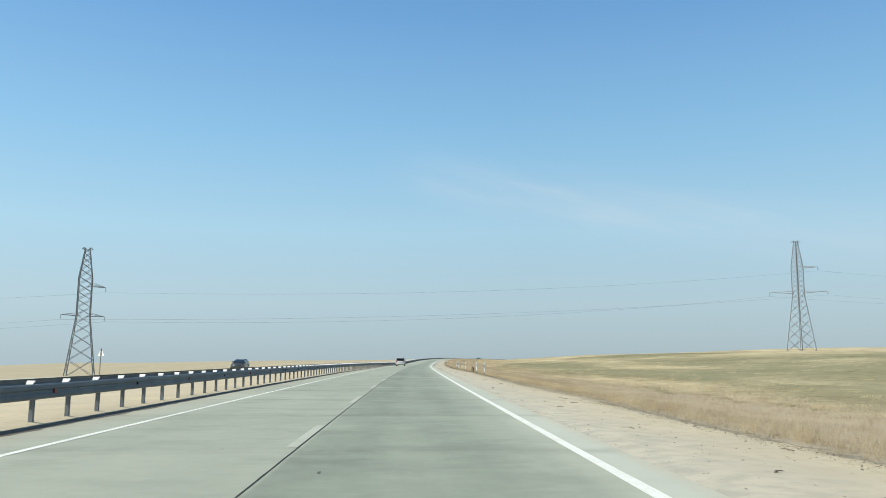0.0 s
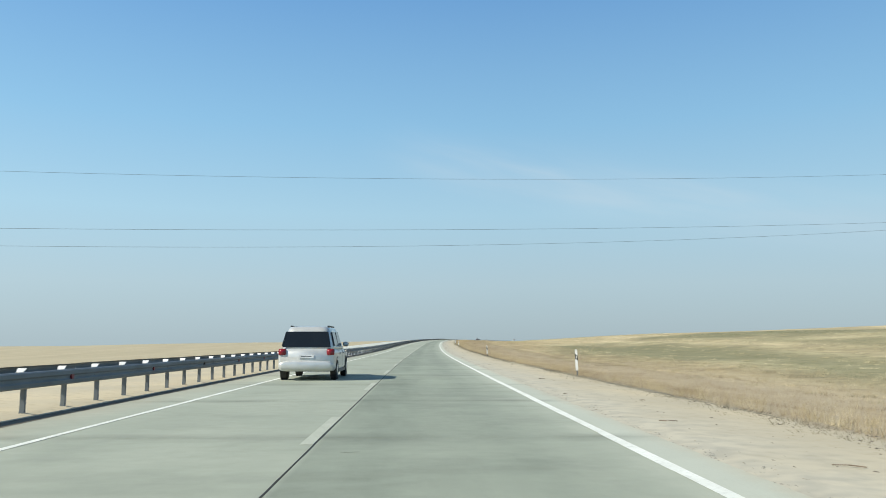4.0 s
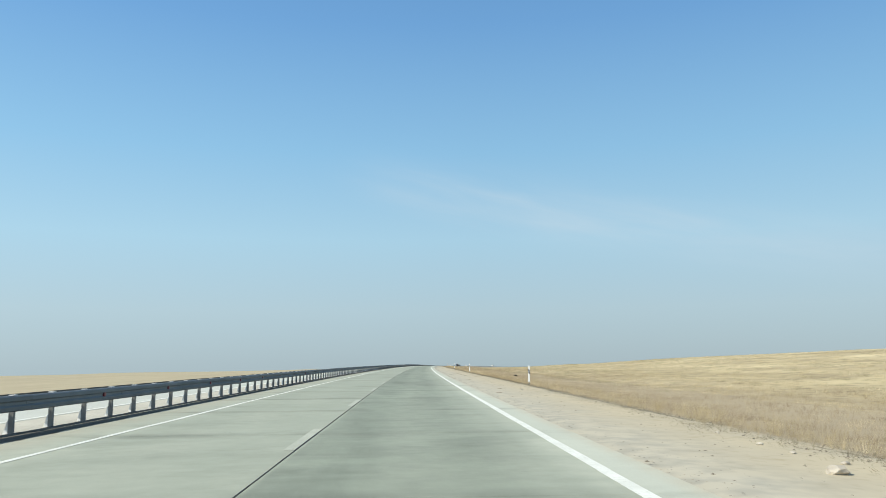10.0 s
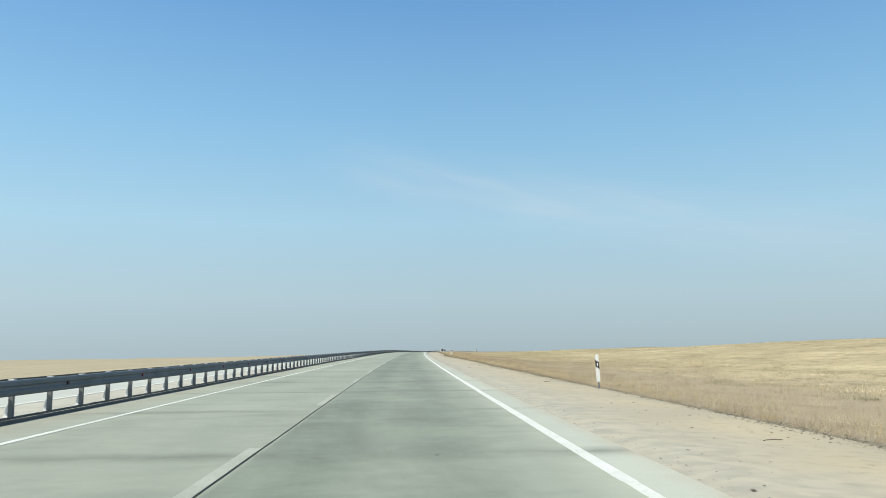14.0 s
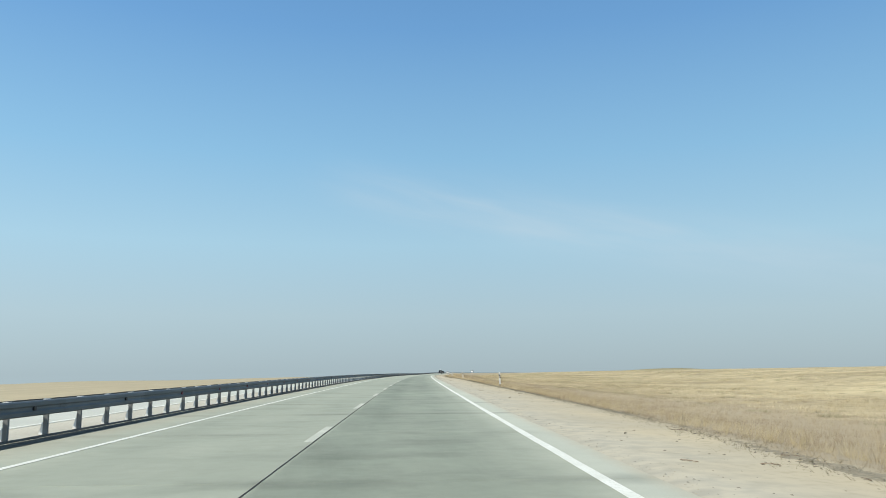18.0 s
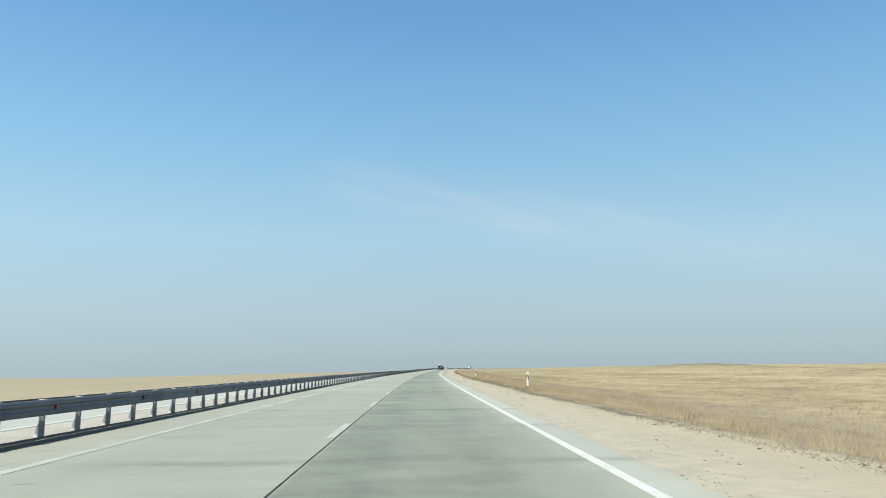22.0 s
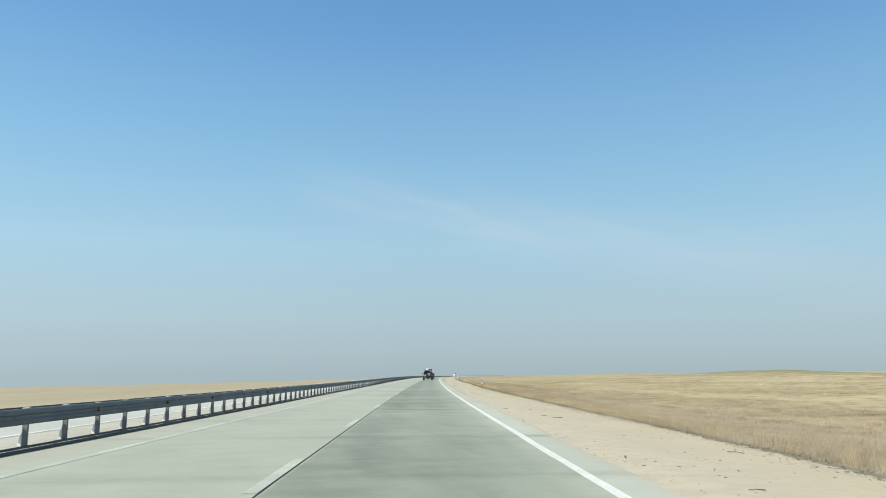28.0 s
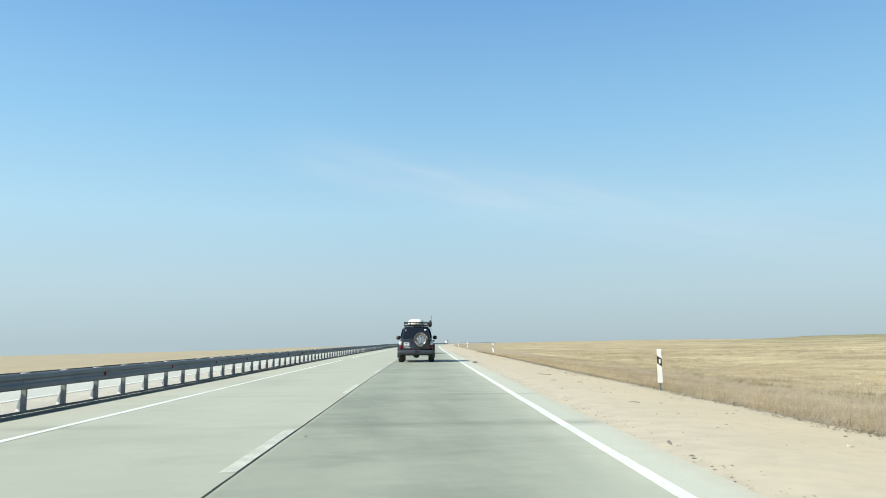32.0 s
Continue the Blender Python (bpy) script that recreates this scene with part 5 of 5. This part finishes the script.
def tufts(name, count, s_range, u_of, blades, height, width, lean, mat, label, seed, keep=None, at_edge=False, patch=0.0):
    """Clumps of leaning blades scattered over a strip of the land; each blade is one bent sliver."""
    r = np.random.default_rng(seed)
    s, u = r.uniform(*s_range, count), u_of(r, count)
    if at_edge:
        u = u + verge_edge(s) + 0.05
    if keep is not None:
        k = keep(s, u, r)
        s, u = s[k], u[k]
    n = len(s)
    root = place(s, u, relief(s, u) - 0.02)
    B = np.repeat(root, blades, 0)
    size = np.repeat(r.uniform(0.55, 1.25, n), blades)
    a, spread = r.uniform(0, 2 * np.pi, n * blades), r.uniform(0.2, 1.0, n * blades)
    h = r.uniform(*height, n * blades) * size
    out = lean * h * spread
    base = B + np.stack([np.cos(a), np.sin(a), np.zeros_like(a)], 1) * (0.05 + 0.12 * spread * (width[1] / 0.02) ** 0.5 + patch * np.repeat(r.uniform(0.5, 1.3, n), blades) * r.random(n * blades) ** 0.5)[:, None]
    tip = base + np.stack([np.cos(a) * out, np.sin(a) * out, h], 1)
    w = r.uniform(*width, n * blades)
    side = r.uniform(0, np.pi, n * blades)
    e = np.stack([np.cos(side), np.sin(side), np.zeros_like(side)], 1) * w[:, None] / 2
    V = np.stack([base - e, base + e, tip], 1).reshape(-1, 3)
    T = np.arange(len(V)).reshape(-1, 3)
    n = np.cross(2 * e, tip - base)
    T[n[:, 1] > 0] = T[n[:, 1] > 0][:, ::-1]
    return tagged(new(name, fast_mesh(name, V, T, mat, True)), label, "grass", kind="stuff")


M_WEED = blade_material("dry_weed", (0.315, 0.245, 0.16), (0.43, 0.35, 0.232), (0.58, 0.495, 0.34))
M_STRAW = blade_material("straw_grass", (0.43, 0.357, 0.215), (0.54, 0.46, 0.285), (0.64, 0.56, 0.365))
M_TUSSOCK = blade_material("bleached_tussock", (0.52, 0.44, 0.275), (0.64, 0.56, 0.365), (0.76, 0.68, 0.47))
M_YOUNG = blade_material("young_grass", (0.105, 0.118, 0.05), (0.165, 0.172, 0.078), (0.31, 0.29, 0.155))


def ragged(r, n, lo, hi, p):
    return lo + (hi - lo) * r.random(n) ** p


def verge_edge(s):
    return verge_base(s) + 0.07 * np.sin(s / 3.7) + 0.14 * np.sin(s / 11.3 + 1) + 0.05 * np.sin(s / 1.3) + 0.12 * np.sin(s / 29.0)


tufts("verge_weeds", 150000, (-2, 1032), lambda r, n: ragged(r, n, 5.0, 15, 1.25), 4, (0.08, 0.30), (0.003, 0.008), 0.75, M_WEED, "dry brownish weeds standing thick along the verge", 1, lambda s, u, r: u > verge_edge(s) + r.gamma(1.0, 0.35, len(s)))
tufts("verge_weeds", 100000, (-2, 1050), lambda r, n: ragged(r, n, 13, 32, 1.35), 4, (0.08, 0.27), (0.006, 0.014), 0.9, M_WEED, "dry brownish weeds on the foot of the embankment", 21)
tufts("steppe_grass", 46000, (0, 1106), lambda r, n: ragged(r, n, 20, 52, 1.2), 6, (0.05, 0.16), (0.010, 0.022), 1.3, M_STRAW, "yellow dry steppe grass in uneven tufts", 2, lambda s, u, r: r.random(len(s)) > greenness(s, u) * 0.8)
tufts("steppe_grass", 36000, (20, 1346), lambda r, n: ragged(r, n, 46, 170, 1.4), 6, (0.03, 0.09), (0.02, 0.05), 1.8, M_STRAW, "yellow dry steppe grass on the far slope", 3, lambda s, u, r: r.random(len(s)) > greenness(s, u) * 0.9)
tufts("young_grass", 13000, (0, 500), lambda r, n: ragged(r, n, 20, 150, 1.3), 26, (0.05, 0.13), (0.012, 0.028), 1.0, M_YOUNG, "young green grass in low clumps between the dry tufts", 4, lambda s, u, r: r.random(len(s)) < greenness(s, u), patch=0.6)
tufts("straw_bushes", 4200, (0, 1032), lambda r, n: r.gamma(1.8, 1.1, n) + 0.15, 26, (0.12, 0.40), (0.003, 0.008), 0.55, M_STRAW, "pale straw bushes standing along the edge of the sand", 9, at_edge=True)
tufts("grass_tussocks", 9000, (0, 1106), lambda r, n: ragged(r, n, 21, 90, 1.5), 40, (0.08, 0.26), (0.014, 0.032), 0.7, M_TUSSOCK, "dry bleached tussocks standing on the slope", 14, lambda s, u, r: r.random(len(s)) > greenness(s, u) * 0.75, patch=0.5)
M_SAGE = blade_material("grey_sage", (0.245, 0.238, 0.142), (0.325, 0.31, 0.188), (0.42, 0.39, 0.245))
tufts("sage_clumps", 11000, (0, 1106), lambda r, n: ragged(r, n, 18, 90, 1.5), 40, (0.06, 0.22), (0.014, 0.032), 0.7, M_SAGE, "grey-green sage in low clumps over the slope", 15, lambda s, u, r: np.sin(s / 13.0 + u / 7) + np.sin(u / 5.1 - s / 29) + 0.9 * r.standard_normal(len(s)) > 0.1, patch=0.5)

tufts("straw_clumps", 5200, (0, 1040), lambda r, n: ragged(r, n, 7, 34, 1.2), 34, (0.10, 0.30), (0.003, 0.008), 0.7, M_TUSSOCK, "bleached straw clumps standing out of the verge weeds", 23, lambda s, u, r: u > verge_edge(s) + 0.5, patch=0.3)
M_DARKWEED = blade_material("dark_weed", (0.20, 0.155, 0.10), (0.27, 0.212, 0.14), (0.35, 0.285, 0.19))
tufts("dark_weeds", 8000, (0, 1040), lambda r, n: ragged(r, n, 6.6, 30, 1.3), 34, (0.08, 0.26), (0.003, 0.008), 0.9, M_DARKWEED, "dark brown dead weeds in low clumps on the verge", 22, lambda s, u, r: (u > verge_edge(s) + 0.6) & (np.sin(s / 8.3) * np.sin(u / 2.3 + s / 31) + 0.4 * r.standard_normal(len(s)) > 0.15), patch=0.35)
M_MAT = blade_material("dead_stalks", (0.20, 0.175, 0.12), (0.29, 0.255, 0.175), (0.39, 0.345, 0.245))
tufts("edge_stalks", 22000, (0, 1022), lambda r, n: r.normal(0.0, 0.34, n), 7, (0.02, 0.10), (0.006, 0.02), 2.2, M_MAT, "flattened dark stalks along the edge of the grass", 6, at_edge=True)


def edge_litter(s0, s1):
    """A thin ragged mat of dead stalks and earth where the sand meets the grass."""
    r = np.random.default_rng(77)
    ss = np.arange(s0, s1, 0.2)
    e, n = verge_edge(ss), len(ss)
    lift = np.clip(0.45 + 0.25 * np.clip((ss - 450) / 60, 0, 1) + 0.6 * np.sin(ss / 7.7) + 0.5 * np.sin(ss / 2.9 + 1) + 0.3 * r.standard_normal(n) + 0.2 * np.exp(-(((ss - 712) / 45) ** 2)), 0.12, 1.3)
    soft = np.convolve(r.random(n + 4), np.ones(5) / 5, "valid")
    us = [e - 0.06 - (0.10 + 0.6 * soft) * lift, e + 0.1 + 0.1 * r.random(n), e + 0.25 + 0.8 * r.random(n) * lift]
    zs = [-0.006, 0.010 * lift - 0.004, -0.006]
    V = np.concatenate([place(ss, u, relief(ss, u) + z) for u, z in zip(us, zs)])
    i = np.arange(n - 1)
    T = np.concatenate([np.concatenate([np.stack([j * n + i, (j + 1) * n + i, j * n + i + 1], 1), np.stack([(j + 1) * n + i, (j + 1) * n + i + 1, j * n + i + 1], 1)]) for j in (0, 1)])
    T = T[lift[T[:, 0] % n] > 0.1]
    return tagged(new("edge_litter", fast_mesh("edge_litter", V, T, M_LITTER)), "matted dead stalks and earth along the edge of the grass", "litter", kind="stuff")


M_LITTER = material("matted_litter", (0.33, 0.285, 0.20), (0.21, 0.18, 0.125), 0.95, scale=5, fine=22, bump=0.5, third=(0.42, 0.365, 0.26))
edge_litter(0, 1032)


def shrub(s, u, size, seed, label):
    """A leafless roadside shrub: stems that fork twice into thin twigs."""
    r = random.Random(seed)
    o = tagged(new("dry_shrub"), label, "shrub", "dry roadside shrubs")
    o.matrix_basis = stand(s, u, float(relief(s, u)) - 0.02)
    for i in range(9):
        a, t = r.uniform(0, 6.28), r.uniform(0.1, 0.75)
        top = Vector((math.cos(a) * t, math.sin(a) * t, 1)).normalized() * size * r.uniform(0.6, 1.0)
        pieces = [bar((0, 0, 0), top, 0.016)]
        for k in range(5):
            f = r.uniform(0.3, 0.9)
            p = top * f
            d = Vector((r.uniform(-1, 1), r.uniform(-1, 1), r.uniform(0.3, 1))).normalized() * size * r.uniform(0.2, 0.4)
            pieces.append(bar(p, p + d, 0.008))
            pieces.append(bar(p + d * 0.5, p + d * 0.5 + Vector((r.uniform(-1, 1), r.uniform(-1, 1), 0.6)) * size * 0.12, 0.006))
        child("stem", mesh_of("stem", *joined(*pieces), M_TWIG), o)
    return o


M_TWIG = material("dry_twig", (0.13, 0.10, 0.07), (0.20, 0.155, 0.11), 0.9, scale=8)
for i, (s, u, z) in enumerate(((81.8, 6.1, 0.75),)):
    shrub(s, u, z, 40 + i, "leafless dark brown shrub among dry weeds on the verge")


def sunken_tyre(s, u):
    """An old car tyre standing half buried in the weeds, facing along the road."""
    n, k = 36, 10
    V = []
    for i in range(n):
        a = 2 * math.pi * i / n
        for j in range(k):
            b = 2 * math.pi * j / k
            bulge = math.copysign(abs(math.cos(b)) ** 0.6, math.cos(b))
            rr = 0.255 + 0.075 * bulge + (0.006 if j in (0, 1, k - 1) and i % 2 else 0.0)
            V.append((math.cos(a) * rr, 0.10 * math.copysign(abs(math.sin(b)) ** 0.7, math.sin(b)), math.sin(a) * rr))
    Q = [(i * k + j, ((i + 1) % n) * k + j, ((i + 1) % n) * k + (j + 1) % k, i * k + (j + 1) % k) for i in range(n) for j in range(k)]
    o = tagged(new("old_tyre", mesh_of("old_tyre", V, Q, M_TYRE, True)), "worn black tyre half sunk among the dry weeds", "tyre")
    o.matrix_basis = stand(s, u, float(relief(s, u)) - 0.02, 18, 6)


sunken_tyre(417.7, 13.6)


# clods, gravel and twigs strewn over the shoulder
def crumbs(name, count, u_of, size, mat, label, seed, flat=0.6):
    r = np.random.default_rng(seed)
    s = r.uniform(0, 1022, count)
    u = u_of(r, count, s)
    c = place(s, u, relief(s, u))
    d = r.uniform(*size, count) * r.uniform(0.5, 1.2, count)
    octa = np.array([(1, 0, 0), (0, 1, 0), (-1, 0, 0), (0, -1, 0), (0, 0, 1)], float)
    V = octa[None] * d[:, None, None] * r.uniform(0.55, 1.3, (count, 5, 3)) * np.array([1, 1, flat])
    a = r.uniform(0, 6.28, count)
    R = np.stack([np.stack([np.cos(a), -np.sin(a)], -1), np.stack([np.sin(a), np.cos(a)], -1)], 1)
    V[..., :2] = np.einsum("nij,nkj->nki", R, V[..., :2])
    V = (V + c[:, None] - np.array([0, 0, 0.004])).reshape(-1, 3)
    T = (np.arange(count)[:, None, None] * 5 + np.array([(0, 1, 4), (1, 2, 4), (2, 3, 4), (3, 0, 4)])[None]).reshape(-1, 3)
    return tagged(new(name, fast_mesh(name, V, T, mat)), label, "gravel", kind="stuff")


M_CLOD = material("dark_clod", (0.115, 0.098, 0.075), (0.20, 0.165, 0.125), 0.95, scale=6)
M_GREYSTONE = material("grey_gravel", (0.20, 0.19, 0.165), (0.30, 0.285, 0.24), 0.9, scale=5)
M_PEBBLE = material("pebble", (0.42, 0.365, 0.27), (0.31, 0.27, 0.21), 0.9, scale=5)
crumbs("edge_clods", 22000, lambda r, n, s: verge_edge(s) - 0.08 + 0.17 * r.standard_normal(n) * (0.4 + np.abs(np.sin(s / 5.3) + np.sin(s / 2.1))), (0.008, 0.036), M_CLOD, "dark clods and dead stalks along the edge of the grass", 11)
crumbs("shoulder_gravel", 32000, lambda r, n, s: 2.72 + (verge_edge(s) - 2.8) * r.random(n) ** 1.5, (0.005, 0.016), M_PEBBLE, "loose gravel scattered over the sandy shoulder", 12)
crumbs("slab_edge_gravel", 20000, lambda r, n, s: 2.70 + 0.62 * r.gamma(1.3, 0.6, n) * (0.3 + np.abs(np.sin(s / 9.1) + np.sin(s / 3.7))), (0.006, 0.020), M_GREYSTONE, "dark grey gravel strewn along the edge of the slabs", 16)
crumbs("shoulder_clods", 9000, lambda r, n, s: 2.8 + (verge_edge(s) - 2.9) * r.random(n) ** 0.7, (0.010, 0.042), M_CLOD, "dark lumps of earth scattered over the shoulder", 13, 0.45)
r = random.Random(31)
heaps = []
for s0, u0, k, w in ((606.2, 3.4, 46, 0.45), (609.0, 4.2, 20, 0.4), (352.6, 3.7, 26, 0.5), (349.3, 4.4, 22, 0.5), (355.9, 4.1, 24, 0.6), (362.7, 3.4, 18, 0.5), (295.3, 4.4, 18, 0.5), (724.4, 4.6, 30, 0.5), (900.0, 4.7, 14, 0.4), (262.8, 4.5, 16, 0.5), (267.7, 3.72, 30, 0.5), (261.9, 3.07, 40, 0.5), (260.7, 3.09, 40, 0.5), (259.5, 3.02, 40, 0.4), (258.3, 3.08, 30, 0.4), (257.5, 3.09, 30, 0.4)):
    for i in range(k):
        s, u, d = s0 + r.gauss(0, w), u0 + r.gauss(0, w * 0.6), r.uniform(0.004, 0.016)
        m = stand(s, u, float(relief(s, u)) + d * 0.15, r.uniform(0, 360), r.uniform(-25, 25), r.uniform(-25, 25))
        v, q = box(-d, d, -d * 0.6, d * 0.6, -d * 0.35, d * 0.35)
        heaps.append(([m @ Vector((x * r.uniform(0.6, 1.2), y * r.uniform(0.6, 1.2), z * r.uniform(0.6, 1.2))) for x, y, z in v], q))
tagged(new("earth_crumbs", mesh_of("earth_crumbs", *joined(*heaps), M_LITTER)), "small heaps of broken dark earth on the sandy shoulder", "gravel", kind="stuff")


def stain_sheet(s, u, length, width, seed, label):
    """A thin sheet standing in for a dark stain, with a ragged outline, slightly domed."""
    r = random.Random(seed)
    n = 18
    V = [(0, 0, 0.010)]
    for f, z in ((0.55, 0.009), (1.0, -0.004)):
        V += [(math.cos(6.283 * i / n) * length / 2 * f * r.uniform(0.7, 1.15), math.sin(6.283 * i / n) * width / 2 * f * r.uniform(0.6, 1.2), z + r.uniform(-0.002, 0.003) * (f < 1)) for i in range(n)]
    Q = [(0, 1 + i, 1 + (i + 1) % n) for i in range(n)] + [(1 + i, 1 + n + i, 1 + n + (i + 1) % n, 1 + (i + 1) % n) for i in range(n)]
    o = tagged(new("damp_patch", mesh_of("damp_patch", V, Q, M_STAIN)), label, "litter", "scraps on the shoulder")
    o.matrix_basis = stand(s, u, float(relief(s, u)) + 0.004, r.uniform(-25, 25))


# thin sheets added on the ground to stand for damp stains
M_STAIN = material("damp_stain", (0.25, 0.23, 0.175), (0.17, 0.155, 0.115), 0.9, scale=9, fine=40, bump=0.4)
stain_sheet(718.1, 2.95, 0.50, 0.62, 1, "flat dark damp stain at the slab edge")
stain_sheet(724.2, 3.75, 0.95, 0.75, 2, "flat dark stain on the sand")
stain_sheet(903.5, 3.1, 0.5, 0.5, 3, "flat dark stain on the sand")


def shred(s, u, length, turn, seed):
    """A curled strip torn off a tyre tread."""
    r = random.Random(seed)
    n, V, Q = 9, [], []
    bend, y = r.uniform(-0.6, 0.6), 0.0
    for i in range(n):
        f = i / (n - 1)
        x, y = (f - 0.5) * length, bend * length * f * (1 - f) + r.uniform(-0.008, 0.008)
        w, lift = 0.008 * (0.5 + math.sin(math.pi * min(0.95, f + 0.05))) * r.uniform(0.8, 1.2), 0.012 + 0.05 * max(0.0, f - 0.6) * r.random()
        V += [(x, y - w, lift - 0.010), (x, y + w, lift - 0.010), (x, y + w * 0.8, lift + 0.004), (x, y - w * 0.8, lift + 0.004)]
    for i in range(n - 1):
        Q += [(4 * i + j, 4 * i + (j + 1) % 4, 4 * i + 4 + (j + 1) % 4, 4 * i + 4 + j) for j in range(4)]
    Q += [(3, 2, 1, 0), (4 * n - 4, 4 * n - 3, 4 * n - 2, 4 * n - 1)]
    o = tagged(new("tyre_shred", mesh_of("tyre_shred", V, Q, M_SHRED)), "curled dark strip of torn tyre tread on the sand", "litter", "tyre shreds on the shoulder")
    o.matrix_basis = stand(s, u, float(relief(s, u)) + 0.008, turn)


M_SHRED = material("torn_tread", (0.055, 0.05, 0.042), (0.11, 0.098, 0.078), 0.9, scale=9, fine=40, bump=0.3)
for i, (s, u, l, a) in enumerate(((913.1, 3.55, 0.58, 0), (383.5, 3.82, 0.42, 8), (382.9, 4.34, 0.25, -10), (381.9, 4.27, 0.2, 15), (380.5, 3.37, 0.25, -5), (381.2, 3.27, 0.2, 0), (386.9, 4.22, 0.28, 35), (376.8, 3.34, 0.2, 10), (376.4, 4.39, 0.28, -15), (580.8, 5.44, 0.35, 20), (378.9, 6.14, 0.5, 0))):
    shred(s, u, l * 0.75, a, 60 + i)

# the print of a tread in the sand
r = random.Random(8)
pieces = []
for u0, s0, s1, d in ((3.58, 102.5, 106.0, 0.011), (3.28, 99.0, 108.0, 0.006)):
    s = s0
    while s < s1:
        s += r.uniform(0.13, 0.24)
        u = u0 + 0.02 * math.sin(s * 1.3) + r.uniform(-0.012, 0.012)
        k = d * r.uniform(0.5, 1.3)
        m = stand(s, u, float(relief(s, u)) + 0.004, r.uniform(-20, 20))
        v, q = box(-k * 1.5, k * 1.5, -k, k, -0.01, k * 0.4)
        pieces.append(([m @ Vector((x * r.uniform(0.6, 1.2), y * r.uniform(0.6, 1.2), z)) for x, y, z in v], q))
tagged(new("tread_print", mesh_of("tread_print", *joined(*pieces), M_CLOD)), "row of dark earth lumps left by a tyre tread on the shoulder", "gravel", kind="stuff")

r = random.Random(21)
pieces = []
for i in range(240):
    s, u, a, l = r.uniform(5, 996), r.uniform(3.0, 5.9), r.uniform(0, 6.28), r.uniform(0.08, 0.32)
    m = stand(s, u, float(relief(s, u)) + 0.012, math.degrees(a))
    pieces.append(bar(m @ Vector((-l / 2, 0, 0)), m @ Vector((0, r.uniform(-0.05, 0.05), 0.006)), 0.012))
    pieces.append(bar(m @ Vector((0, 0, 0.01)), m @ Vector((l / 2, r.uniform(-0.08, 0.08), 0)), 0.009))
tagged(new("twig_litter", mesh_of("twig_litter", *joined(*pieces), M_TWIG)), "dead twigs and rubber shreds lying on the shoulder", "litter", kind="stuff")


def rock(s, u, d, seed, label="pale broken limestone block lying beside a delineator post"):
    r = random.Random(seed)
    bm = bmesh.new()
    bmesh.ops.create_icosphere(bm, subdivisions=2, radius=d)
    for v in bm.verts:
        v.co *= 0.8 + 0.4 * noise.noise(v.co / d * 1.3 + Vector((seed, 0, 0)))
        v.co.z *= 0.55
    me = bpy.data.meshes.new("rock")
    bm.to_mesh(me)
    bm.free()
    me.materials.append(M_ROCK)
    o = tagged(new("rock", me), label, "rock", "verge rocks")
    o.matrix_basis = stand(s, u, float(relief(s, u)) + d * 0.2, r.uniform(0, 360))


M_ROCK = material("pale_limestone", (0.52, 0.48, 0.41), (0.40, 0.36, 0.30), 0.9, scale=6, fine=30, bump=0.5)
for i, (s, u, d) in enumerate(((107.4, 6.5, 0.22), (106.7, 6.9, 0.28), (106.0, 7.3, 0.2), (107.9, 6.0, 0.15), (105.4, 6.8, 0.17), (106.4, 6.2, 0.12), (105.8, 7.7, 0.24), (108.6, 5.8, 0.1))):
    rock(s, u, d, i + 3)
for i, (s, u, d) in enumerate(((317.7, 4.7, 0.15), (320.8, 5.25, 0.06), (322.7, 5.35, 0.05), (319.7, 5.2, 0.05), (318.6, 5.3, 0.06), (342.5, 4.7, 0.08), (299.1, 5.2, 0.09), (298.7, 5.0, 0.05), (725.4, 5.0, 0.05), (722.4, 4.95, 0.07), (754.5, 5.2, 0.06), (896.0, 5.4, 0.07), (612.0, 5.1, 0.05), (671.2, 5.0, 0.06), (944.2, 5.1, 0.05))):
    rock(s, u, d, i + 20, "small pale stone lying at the edge of the dry grass")

# cracks across the strip beyond the edge line
for s, u0, u1 in ((102.58, 2.05, 2.64), (718.86, 2.02, 2.62)):
    n = 8
    v = [(u0 + (u1 - u0) * i / n, (0.012 if k else -0.012) * (1 - abs(2 * i / n - 1) ** 3) + 0.006 * math.sin(i * 2.3), 0.004) for i in range(n + 1) for k in (0, 1)]
    child("crack", mesh_of("crack", v, [(2 * i, 2 * i + 2, 2 * i + 3, 2 * i + 1) for i in range(n)], M_BED), road, "thin dark crack across the slab edge", stand(s, 0, 0))

# ---- concrete slabs, one by one ----
ME_SLAB_L, ME_SLAB_R = slab_mesh(EDGE_L, JOINT - 0.008), slab_mesh(JOINT + 0.008, EDGE_R)
for i in range(159):
    m = stand(-2.0 + SLAB * (i + 0.5), 0, 0)
    child("slab", ME_SLAB_L, road, "", m)
    child("slab", ME_SLAB_R, road, "", m)
